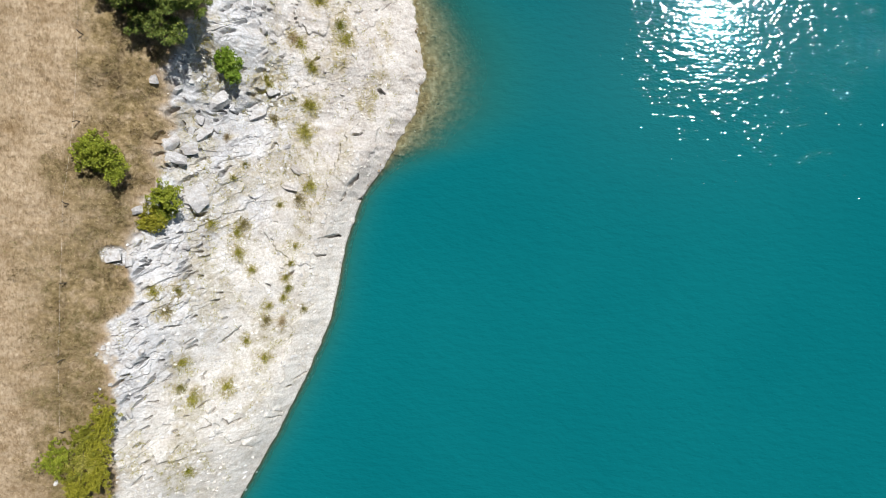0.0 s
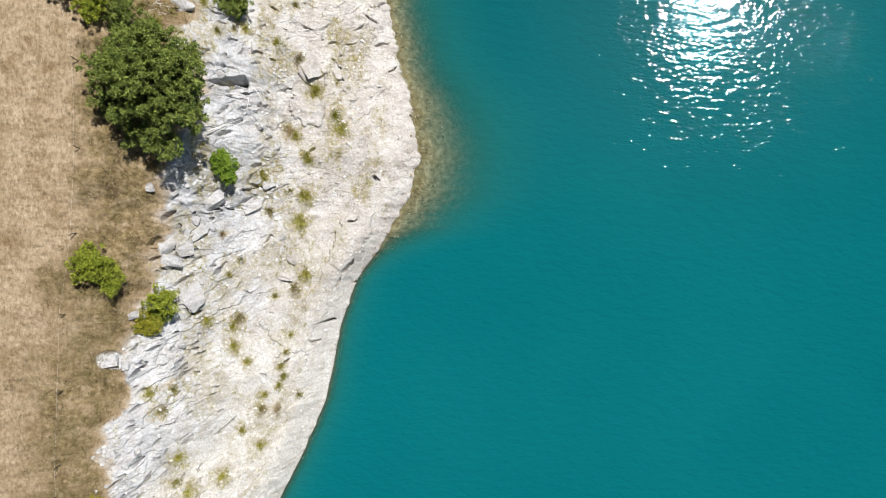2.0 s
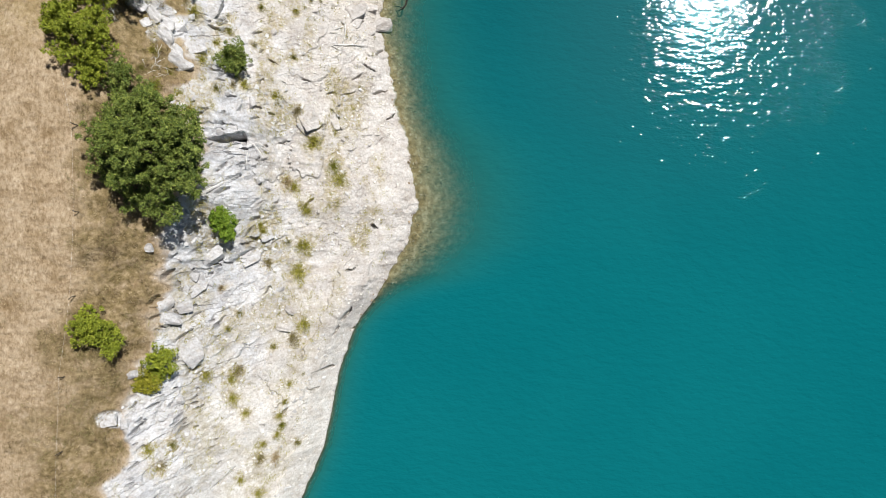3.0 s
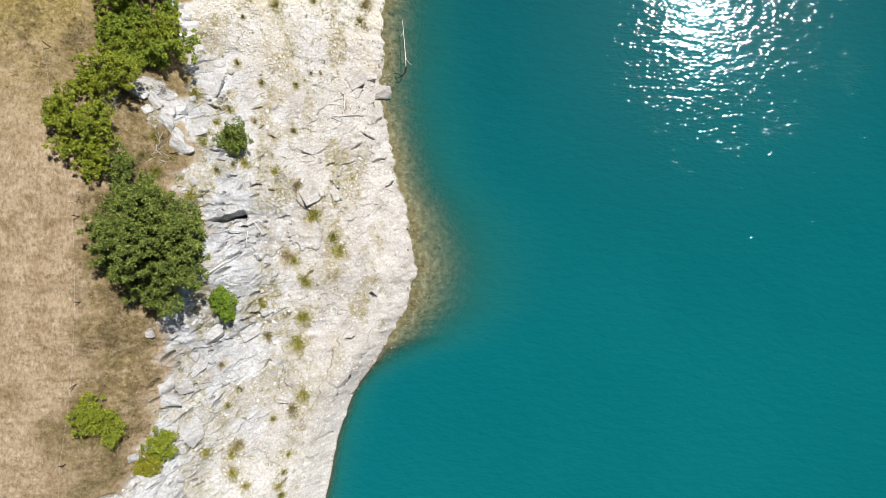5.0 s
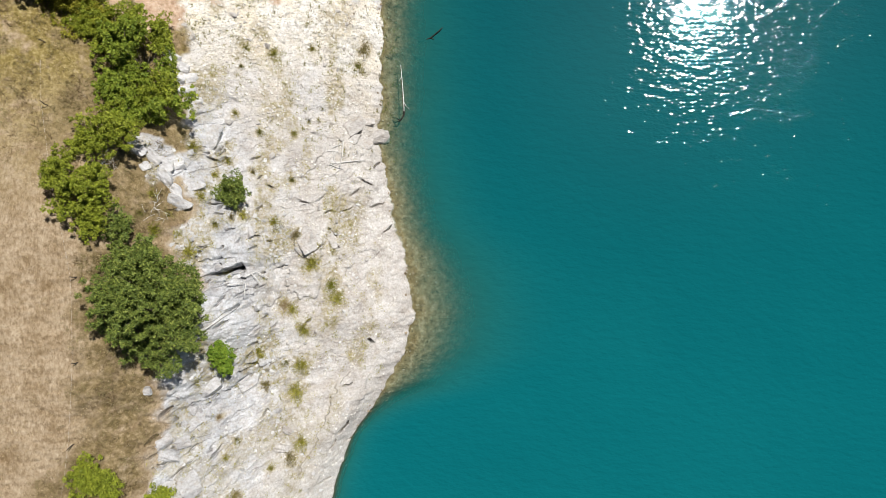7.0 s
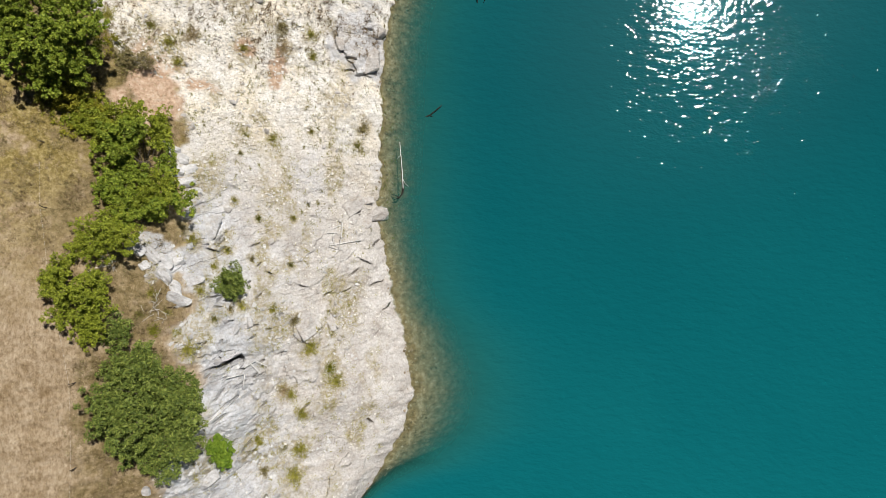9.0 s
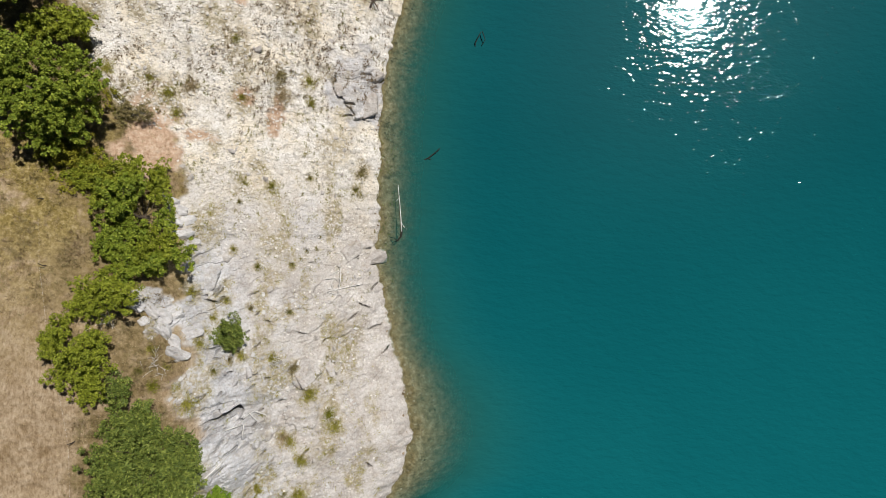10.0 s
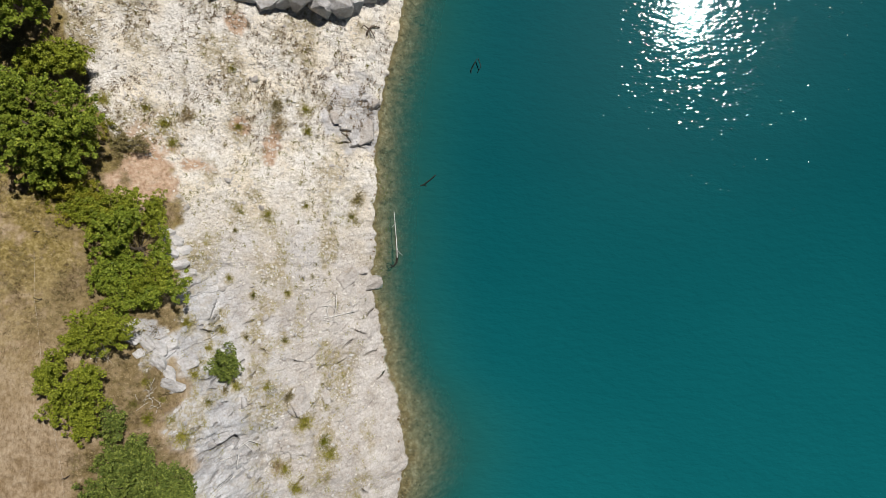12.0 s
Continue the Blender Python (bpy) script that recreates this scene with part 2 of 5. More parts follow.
def bank(d, y):
    fy, fd = np.clip((y + 24) / 0.25, 0, TABLE.shape[0] - 1.001), np.clip((d + 2) / 0.25, 0, TABLE.shape[1] - 1.001)
    iy, jd = fy.astype(int), fd.astype(int)
    u, v = fy - iy, fd - jd
    return (TABLE[iy, jd] * (1 - u) + TABLE[iy + 1, jd] * u) * (1 - v) + (TABLE[iy, jd + 1] * (1 - u) + TABLE[iy + 1, jd + 1] * u) * v


def zones(x, y):
    """How far a place is meadow, grey upper rock, scree, red soil and brown litter, 0 to 1 each."""
    wobble = 0.45 * fbm(x * 0.9, y * 0.9, 11, 4)
    d = x - edge_x(y) + wobble
    meadow = step(0.25, -0.25, d)
    for cx, cy, rx, ry in ((-10.9, 17.4, 0.5, 0.9), (-11.6, 18.3, 0.5, 0.6), (-13.3, -0.15, 0.45, 0.45)):
        meadow = meadow * (1 - step(1.15, 0.85, np.hypot((x - cx) / rx, (y - cy) / ry) + 0.35 * fbm(x * 2.2, y * 2.2, 15, 3)))
    inland = shore_x(y) - x
    scree = step(18.5, 22.5, y + 1.2 * fbm(x * 0.4, y * 0.4, 21, 3) + 0.25 * (x + 6)) * (1 - meadow)
    grey = step(3.2, 6.8, inland - 1.7 * step(7, 11, y) + 1.1 * fbm(x * 0.5, y * 0.5, 31, 3) + step(2, -8, y) * -1.0) * (1 - meadow) * (1 - 0.75 * scree)
    beds = step(1.2, 0.8, np.hypot((x + 2.9) / 1.5, (y - 29.5) / 2.1) + 0.3 * fbm(x * 1.6, y * 1.6, 23, 3))
    grey, scree = np.maximum(grey, 0.7 * beds), scree * (1 - beds)
    red = np.zeros(x.shape)
    for cx, cy, rx, ry in ((-12.2, 25.7, 1.25, 2.1), (-10.4, 26.3, 0.9, 0.4), (-6.95, 27.2, 0.4, 0.75), (-8.3, 28.4, 0.4, 0.5), (-8.3, 33.3, 0.5, 0.5), (-6.7, 28.2, 0.35, 0.4)):
        red = np.maximum(red, step(1.25, 0.6, np.hypot((x - cx) / rx, (y - cy) / ry) + 0.45 * fbm(x * 1.7, y * 1.7, 41, 4)))
    litter = step(-0.1, -0.6, d) * np.maximum(step(1.3, 0.7, np.minimum(np.hypot((x + 12.3) / 1.4, (y - 10.8) / 3.6), np.hypot((x + 11.5) / 1.6, (y - 15.0) / 1.7)) + 0.3 * fbm(x, y, 53, 3)), step(-4.2, -1.8, d + 1.5 * fbm(x * 0.6, y * 0.6, 51, 3)))
    return meadow, grey, scree, red, litter


def herbage(x, y):
    """Where thin soil and dry herbs lie on the bare bank."""
    h = (0.6 + 0.4 * step(4, 9, y)) * step(0.16 - 0.2 * step(4, 9, y), 0.6, fbm(x * 0.95, y * 0.5, 143, 4)) * step(0.8, 2.2, shore_x(y) - x)
    ragged = 0.4 * fbm(x * 3, y * 3, 147, 3)
    for hx, hy, width in HERBS:
        near = (np.abs(x - hx) < 2) & (np.abs(y - hy) < 2)
        r = np.hypot(x[near] - hx, (y[near] - hy) * 0.75) / (0.62 * width)
        h[near] = np.maximum(h[near], step(1.3, 0.4, r + ragged[near]))
    return h


def slabs(x, y, seed, along, wide, turn):
    """Broken beds of rock: each cell has its own height and leans up to a broken lower edge."""
    wx = x + 0.16 * fbm(x * 1.3, y * 1.3, seed + 5, 3)
    wy = y + 0.16 * fbm(x * 1.3, y * 1.3, seed + 8, 3)
    c, s = math.cos(turn), math.sin(turn)
    r1, r2, ox, oy = cells((wx * c + wy * s) / along, (wy * c - wx * s) / wide, seed)
    return 0.75 * (r1 - 0.5) + 1.5 * r2 ** 2 * (oy + 0.15) + (r1 * 1.7 % 1 - 0.5) * ox * 0.5


def faces(x, y):
    """Where the rock is one smooth face, 0 to 1, and which of these faces stand proud."""
    proud = np.zeros(x.shape)
    smooth = 0.8 * step(0.12, 0.5, fbm(x * 0.55, y * 0.4, 155, 3))
    ragged = 0.25 * fbm(x * 2.2, y * 2.2, 157, 3)
    for cx, cy, rx, ry, turn in FACES:
        c, s = math.cos(radians(turn)), math.sin(radians(turn))
        r = np.hypot(((x - cx) * c + (y - cy) * s) / rx, ((y - cy) * c - (x - cx) * s) / ry)
        smooth = np.maximum(smooth, step(1.2, 0.8, r + ragged))
        proud = np.maximum(proud, step(1.05, 0.97, r + ragged))
    return smooth, proud


def joints(x, y, z):
    """Cuts the open joints into the height, with the bed above each one standing proud."""
    order = np.argsort(y, kind="stable")
    rows = y[order]
    for x0, y0, x1, y1, gape in CREVICES:
        mx, my = (x0 + x1) / 2, (y0 + y1) / 2
        near = order[np.searchsorted(rows, my - 1.2):np.searchsorted(rows, my + 1.2)]
        near = near[np.abs(x[near] - mx) < 1.2]
        if not len(near):
            continue
        px, py = x[near], y[near]
        long = math.hypot(x1 - x0, y1 - y0)
        ux, uy = (x1 - x0) / long, (y1 - y0) / long
        if ux < 0:
            ux, uy = -ux, -uy
            x0, y0 = x1, y1
        u = ((px - x0) * ux + (py - y0) * uy) / long
        v = (py - y0) * ux - (px - x0) * uy + 0.05 * fbm(px * 3.5, py * 3.5, 159, 3)
        ends = step(-0.12, 0.2, u) * step(1.12, 0.8, u)
        proud = step(-0.01, 0.02, v) * np.exp(-np.maximum(v, 0) / (0.25 + 0.12 * gape)) * ends
        slot = np.exp(-((v + 0.03 + 0.006 * gape) / (0.024 + 0.008 * gape)) ** 2) * ends
        z[near] += 0.06 * gape * proud - (0.3 + 0.2 * gape) * slot
    return z


def height(x, y):
    shore = shore_x(y) + (1 - 0.7 * step(6.5, 3, y)) * (0.10 * fbm(x * 0 + 3.1, y * 1.1, 61, 4) + 0.10 * fbm(x * 2, y * 2.6, 62, 3))
    inland = shore - x
    z = bank(np.maximum(inland, 0), y)
    meadow, grey, scree, red, litter = zones(x, y)
    bare = (1 - meadow) * (1 - 0.8 * red)
    rim = step(0.0, 0.8 + 0.9 * step(7, 3, y), inland)
    # the beds: faces of rock that step down to broken edges, blocky along the middle of the shore
    south = step(9, 4, y)
    smooth, proud = faces(x, y)
    big = slabs(x, y, 71, 1.9, 0.8, radians(36))
    mid = slabs(x, y, 81, 0.75, 0.34, radians(38))
    wall = slabs(x, y, 86, 0.9, 0.55, radians(66))
    chips = slabs(x, y, 88, 0.34, 0.2, radians(50))
    fine = slabs(x, y, 91, 0.17, 0.12, radians(20))
    mid = mid * south + wall * (1 - south)
    firm = bare * (1 - 0.9 * scree) * (1 - 0.9 * smooth)
    blocky = step(4.6, 3.4, inland) * step(9.5, 12, y) * step(22.5, 20.5, y)
    z = z + rim * firm * (0.08 + 0.92 * grey) * 0.15 * big
    z = z + rim * firm * (0.10 + 0.66 * grey + 0.6 * blocky) * 0.13 * mid
    shattered = step(-0.05, 0.35, fbm(x * 0.8, y * 0.8, 161, 3))
    z = z + rim * firm * shattered * (0.12 + 0.88 * np.maximum(grey, 1 - south)) * 0.05 * chips
    z = z + rim * bare * (1 - 0.85 * smooth) * (0.25 + 0.75 * np.maximum(1 - south, 0.6 * grey)) * 0.03 * fine
    z = z + rim * bare * 0.15 * proud
    # fine ribs along the beds
    u, v = x * 0.8 + y * 0.6, y * 0.8 - x * 0.6
    z = z + rim * bare * (1 - scree) * south * (0.15 + 0.85 * grey) * 0.022 * fbm(u * 0.9, v * 6.0, 107, 3)
    z = z + rim * bare * (0.09 * fbm(x * 0.6, y * 0.6, 101, 2) + (1 - 0.6 * smooth) * 0.016 * fbm(x * 6, y * 6, 105, 3))
    z = z + meadow * (0.05 * fbm(x * 0.7, y * 0.7, 111, 3) + 0.02 * fbm(x * 6, y * 6, 115, 2))
    # a dark hollow under a proud edge beside the pine
    u, v = (x + 8.7) * 0.92 + (y - 12.74) * 0.39, (y - 12.74) * 0.92 - (x + 8.7) * 0.39 + 0.12 * fbm(x * 2.6, y * 2.6, 163, 4)
    along = np.exp(-(u / 0.56) ** 4)
    z = z + along * (0.4 * step(-0.02, 0.05, v) * np.exp(-np.maximum(v, 0) / 0.7) - 2.6 * step(0.03, -0.03, v) * np.exp(-(v / (0.2 + 0.2 * u)) ** 2))
    z = joints(x, y, z)
    # the bed of the lake: a shelf off the point, a drop under the cliff
    out = np.maximum(-inland, 0)
    fall = 0.20 + 0.22 * step(11, 16, y) + 5.0 * step(6.0, 2.5, y)
    bed = -np.minimum(0.05 + out * fall + (0.22 - 0.10 * step(5, 8, y) * step(17, 12, y)) * np.minimum(out, 9) ** 2, 14 + 0 * out)
    bed = bed + step(0, 0.5, out) * step(6, 2, out) * (0.09 * fbm(x * 1.5, y * 1.5, 121, 4) + 0.03 * fine)
    z = np.where(inland > 0, z, bed)
    # hills beyond the lake
    return z + step(260, 420, x) * (34 + 12 * fbm(x / 160, y / 160, 131, 3))


def ground(x, y):
    return float(height(np.array([float(x)]), np.array([float(y)]))[0])


# ------------------------------------------------------------------ mesh helpers
def mesh_of(name, verts, faces, material, smooth=False):
    """A mesh from an array of corners and an array of triangles or quads."""
    verts, faces = np.asarray(verts, np.float32), np.asarray(faces, np.int32)
    me = bpy.data.meshes.new(name)
    me.vertices.add(len(verts))
    me.vertices.foreach_set("co", verts.ravel())
    me.loops.add(faces.size)
    me.loops.foreach_set("vertex_index", faces.ravel())
    me.polygons.add(len(faces))
    me.polygons.foreach_set("loop_start", np.arange(0, faces.size, faces.shape[1], dtype=np.int32))
    me.polygons.foreach_set("use_smooth", np.full(len(faces), smooth))
    me.materials.append(material)
    me.update()
    me.validate()
    return me


def part(name, me, parent, label=""):
    ob = new(name, me)
    ob.parent = parent
    return tagged(ob, label)


def grid(xs, ys):
    gx, gy = np.meshgrid(xs, ys)
    n, m = len(xs), len(ys)
    i = (np.arange(m - 1)[:, None] * n + np.arange(n - 1)[None]).ravel()
    return gx.ravel(), gy.ravel(), np.stack([i, i + 1, i + n + 1, i + n], 1)


def tube(points, radii, sides=6):
    """Corners and triangles of a tapered tube along points, closed at both ends."""
    pts = [Vector(p) for p in points]
    verts, tris = [], []
    for k, p in enumerate(pts):
        way = (pts[min(k + 1, len(pts) - 1)] - pts[max(k - 1, 0)]).normalized()
        side = way.cross(Vector((0.31, 0.17, 0.93)))
        side = (side if side.length > 0.05 else way.cross(Vector((1, 0, 0)))).normalized()
        other = way.cross(side)
        for s in range(sides):
            a = 2 * math.pi * s / sides
            verts.append(p + (side * math.cos(a) + other * math.sin(a)) * radii[k])
    for k in range(len(pts) - 1):
        for s in range(sides):
            a, b = k * sides + s, k * sides + (s + 1) % sides
            tris += [(a, b, b + sides), (a, b + sides, a + sides)]
    last = (len(pts) - 1) * sides
    for s in range(1, sides - 1):
        tris += [(0, s + 1, s), (last, last + s, last + s + 1)]
    return np.array([tuple(v) for v in verts]), np.array(tris)


def joined(pieces):
    verts, faces, base = [], [], 0
    for v, f in pieces:
        verts.append(np.asarray(v)), faces.append(np.asarray(f) + base)
        base += len(v)
    return np.concatenate(verts), np.concatenate(faces)


# ------------------------------------------------------------------ materials
class Nodes:
    """A node material, written as expressions."""

    def __init__(self, name):
        self.material = bpy.data.materials.new(name)
        self.material.use_nodes = True
        self.tree = self.material.node_tree
        self.bsdf = self.tree.nodes["Principled BSDF"]
        self.out = self.tree.nodes["Material Output"]
        self.place = self.add("ShaderNodeNewGeometry").outputs["Position"]

    def add(self, kind, **inputs):
        node = self.tree.nodes.new(kind)
        for key, value in inputs.items():
            self.put(node.inputs[key.replace("_", " ")], value)
        return node

    def put(self, socket, value):
        if isinstance(value, bpy.types.NodeSocket):
            self.tree.links.new(value, socket)
        else:
            socket.default_value = value

    def noise(self, scale, detail=4.0, rough=0.55, place=None, stretch=None):
        where = place or self.place
        if stretch:
            m = self.add("ShaderNodeMapping", Scale=stretch)
            self.put(m.inputs["Vector"], where)
            where = m.outputs[0]
        return self.add("ShaderNodeTexNoise", Vector=where, Scale=scale, Detail=detail, Roughness=rough).outputs["Fac"]

    def stones(self, scale, out="Color"):
        return self.add("ShaderNodeTexVoronoi", Vector=self.place, Scale=scale).outputs[out]

    def ramp(self, value, *stops):
        node = self.add("ShaderNodeValToRGB")
        self.put(node.inputs[0], value)
        band = node.color_ramp
        while len(band.elements) < len(stops):
            band.elements.new(0.5)
        for e, (at, colour) in zip(band.elements, stops):
            e.position, e.color = at, (*colour, 1) if len(colour) == 3 else colour
        return node.outputs[0]

    def fade(self, value, a, b):
        node = self.add("ShaderNodeMapRange")
        for i, v in enumerate((value, a, b, 0.0, 1.0)):
            self.put(node.inputs[i], v)
        return node.outputs[0]

    def mix(self, fac, a, b, kind="MIX"):
        node = self.add("ShaderNodeMix")
        node.data_type, node.blend_type = "RGBA", kind
        for i, v in ((0, fac), (6, a), (7, b)):
            self.put(node.inputs[i], (*v, 1) if isinstance(v, tuple) and len(v) == 3 else v)
        return node.outputs[2]

    def sums(self, kind, a, b=0.0):
        node = self.add("ShaderNodeMath")
        node.operation = kind
        self.put(node.inputs[0], a), self.put(node.inputs[1], b)
        return node.outputs[0]

    def named(self, name, out="Fac"):
        node = self.add("ShaderNodeAttribute")
        node.attribute_name = name
        return node.outputs[out]

    def bump(self, level, strength, distance, normal=None):
        node = self.add("ShaderNodeBump", Height=level, Strength=strength, Distance=distance)
        if normal:
            self.put(node.inputs["Normal"], normal)
        return node.outputs[0]

    def done(self, colour, rough=0.8, normal=None, specular=0.3):
        self.put(self.bsdf.inputs["Base Color"], (*colour, 1) if isinstance(colour, tuple) else colour)
        self.put(self.bsdf.inputs["Roughness"], rough)
        self.put(self.bsdf.inputs["Specular IOR Level"], specular)
        if normal:
            self.put(self.bsdf.inputs["Normal"], normal)
        return self.material


def rock_colour(n, grey):
    """Limestone: cream below the old waterline, blue-grey and weathered above it."""
    patch = n.noise(0.8, 6, 0.62)
    grain = n.noise(9, 5, 0.6)
    cream = n.ramp(patch, (0.3, (0.47, 0.437, 0.405)), (0.47, (0.60, 0.57, 0.54)), (0.68, (0.715, 0.69, 0.66)))
    cliff = n.fade(n.add("ShaderNodeSeparateXYZ", Vector=n.place).outputs[1], 5.0, -4.0)
    cream = n.mix(cliff, cream, n.ramp(patch, (0.3, (0.61, 0.58, 0.53)), (0.45, (0.73, 0.705, 0.66)), (0.65, (0.80, 0.78, 0.74))))
    slate = n.ramp(patch, (0.3, (0.45, 0.454, 0.475)), (0.5, (0.60, 0.604, 0.62)), (0.72, (0.74, 0.743, 0.757)))
    base = n.mix(grey, cream, slate)
    base = n.mix(n.fade(grain, 0.36, 0.6), n.mix(1.0, base, (0.78, 0.76, 0.73), "MULTIPLY"), base)
    base = n.mix(n.fade(n.noise(13, 4, 0.75), 0.56, 0.68), base, n.mix(1.0, base, (0.68, 0.66, 0.63), "MULTIPLY"))
    turned = n.add("ShaderNodeMapping", Rotation=(0, 0, radians(-37)), Scale=(0.9, 5.5, 3.0))
    n.put(turned.inputs["Vector"], n.place)
    rib = n.noise(2.2, 5, 0.65, turned.outputs[0])
    base = n.mix(n.sums("MULTIPLY", n.fade(rib, 0.52, 0.68), 0.4), base, n.mix(1.0, base, (0.70, 0.69, 0.68), "MULTIPLY"))
    base = n.mix(n.sums("MULTIPLY", n.fade(n.noise(1.7, 8, 0.7), 0.48, 0.62), 0.8), base, n.mix(1.0, base, (0.87, 0.83, 0.79), "MULTIPLY"))
    return n.mix(n.fade(n.noise(2.6, 6, 0.75), 0.55, 0.78), base, (0.46, 0.40, 0.31))


def ground_material():
    n = Nodes("shore ground")
    zone = n.add("ShaderNodeSeparateColor", Color=n.named("zone", "Color")).outputs
    soil = n.named("soil")
    litter = n.named("litter")
    # dry grass, mown along the shore
    streak = n.noise(8, 6, 0.75, stretch=(1.0, 0.5, 1.0))
    clump = n.noise(1.1, 5, 0.65)
    straw = n.ramp(streak, (0.28, (0.20, 0.135, 0.075)), (0.5, (0.39, 0.30, 0.195)), (0.72, (0.56, 0.46, 0.335)))
    straw = n.mix(n.fade(clump, 0.42, 0.72), straw, n.mix(1.0, straw, (0.62, 0.56, 0.46), "MULTIPLY"))
    north = n.fade(n.add("ShaderNodeSeparateXYZ", Vector=n.place).outputs[1], 15.0, 22.0)
    olive = n.ramp(n.noise(5, 6, 0.75), (0.32, (0.075, 0.06, 0.018)), (0.47, (0.22, 0.165, 0.05)), (0.58, (0.34, 0.27, 0.11)), (0.72, (0.52, 0.42, 0.25)))
    straw = n.mix(n.sums("MULTIPLY", north, n.fade(n.noise(0.9, 5, 0.7), 0.34, 0.5)), straw, olive)
    speck = n.noise(11, 4, 0.8)
    straw = n.mix(n.fade(speck, 0.56, 0.74), straw, (0.15, 0.10, 0.05))
    brown = n.ramp(n.noise(4, 6, 0.7), (0.3, (0.075, 0.055, 0.026)), (0.48, (0.19, 0.14, 0.065)), (0.6, (0.29, 0.22, 0.12)), (0.75, (0.44, 0.35, 0.23)))
    grass = n.mix(n.sums("MULTIPLY", litter, n.fade(n.noise(1.6, 5, 0.7), 0.3, 0.52)), straw, brown)
    # scree: pebbles, each with its own tone
    rock = rock_colour(n, zone[1])
    pebble = n.add("ShaderNodeSeparateColor", Color=n.stones(21)).outputs
    gravel = n.ramp(pebble[0], (0.0, (0.42, 0.39, 0.34)), (0.16, (0.71, 0.675, 0.605)), (0.6, (0.85, 0.82, 0.755)), (1.0, (0.92, 0.90, 0.86)))
    gravel = n.mix(n.fade(n.noise(0.45, 3), 0.42, 0.62), gravel, n.mix(1.0, gravel, (1.0, 0.94, 0.83), "MULTIPLY"))
    mid_scree = n.fade(n.sums("ADD", n.add("ShaderNodeSeparateXYZ", Vector=n.place).outputs[1], n.sums("MULTIPLY", n.noise(0.5, 3), 4.0)), 27.5, 24.0)
    gravel = n.mix(mid_scree, gravel, n.mix(1.0, gravel, (0.70, 0.70, 0.735), "MULTIPLY"))
    gravel = n.mix(n.fade(n.noise(1.4, 6, 0.75), 0.5, 0.68), gravel, n.mix(1.0, gravel, (0.80, 0.755, 0.69), "MULTIPLY"))
    bare = n.mix(n.sums("MULTIPLY", zone[2], 0.85), rock, gravel)
    earth = n.ramp(n.noise(5, 5, 0.65), (0.3, (0.33, 0.20, 0.12)), (0.52, (0.52, 0.375, 0.265)), (0.75, (0.64, 0.52, 0.41)))
    thin = n.ramp(n.noise(6, 6, 0.75), (0.3, (0.19, 0.165, 0.075)), (0.5, (0.36, 0.305, 0.19)), (0.68, (0.56, 0.50, 0.40)))
    herb = n.sums("MULTIPLY", n.named("herb"), n.fade(n.noise(3.5, 5, 0.7), 0.36, 0.56))
    bare = n.mix(n.sums("MULTIPLY", herb, 0.9), bare, thin)
    colour = n.mix(soil, n.mix(zone[0], bare, grass), earth)
    # under water the stones wear brown algae
    z = n.add("ShaderNodeSeparateXYZ", Vector=n.place).outputs[2]
    weed = n.ramp(n.noise(3, 6, 0.7), (0.3, (0.13, 0.10, 0.055)), (0.5, (0.29, 0.225, 0.13)), (0.72, (0.50, 0.42, 0.29)))
    weed = n.mix(n.fade(z, -0.2, -0.06), weed, n.mix(1.0, weed, (0.80, 0.72, 0.60), "MULTIPLY"))
    colour = n.mix(n.fade(n.sums("ADD", z, n.sums("MULTIPLY", n.noise(4, 3), 0.08)), 0.06, -0.03), colour, weed)
    level = n.sums("ADD", n.noise(16, 6, 0.7), n.sums("MULTIPLY", n.stones(21, "Distance"), -0.6))
    level = n.mix(zone[0], level, n.sums("MULTIPLY", streak, 1.2))
    return n.done(colour, 0.9, n.bump(level, 0.55, 0.05), 0.15)


def limestone(name, grey, dim=0.35, bleach=0.0):
    n = Nodes(name)
    shade = n.add("ShaderNodeObjectInfo").outputs["Random"]
    base = n.mix(bleach, rock_colour(n, grey), (0.82, 0.82, 0.83))
    base = n.mix(n.sums("ADD", n.sums("MULTIPLY", shade, 0.5), dim), base, n.mix(1.0, base, (0.87, 0.855, 0.835), "MULTIPLY"))
    return n.done(base, 0.88, n.bump(n.noise(14, 6, 0.7), 0.6, 0.04), 0.2)


def pebble_material(name, tones):
    n = Nodes(name)
    shade = n.add("ShaderNodeNewGeometry").outputs["Random Per Island"]
    base = n.ramp(shade, *zip((0.0, 0.3, 0.75, 1.0), tones))
    return n.done(base, 0.9, n.bump(n.noise(30, 3), 0.4, 0.02), 0.2)


def leaf_material(name, dark, mid, light, through=0.14):
    n = Nodes(name)
    shade = n.add("ShaderNodeNewGeometry").outputs["Random Per Island"]
    spread = n.sums("ADD", n.sums("MULTIPLY", shade, 0.3), n.sums("MULTIPLY", n.noise(3.2, 5, 0.7), 0.7))
    base = n.ramp(spread, (0.2, dark), (0.5, mid), (0.8, light))
    n.done(base, 0.6, None, 0.25)
    glow = n.add("ShaderNodeBsdfTranslucent", Color=base)
    blend = n.add("ShaderNodeMixShader", Fac=through)
    n.tree.links.new(n.bsdf.outputs[0], blend.inputs[1])
    n.tree.links.new(glow.outputs[0], blend.inputs[2])
    n.tree.links.new(blend.outputs[0], n.out.inputs[0])
    return n.material


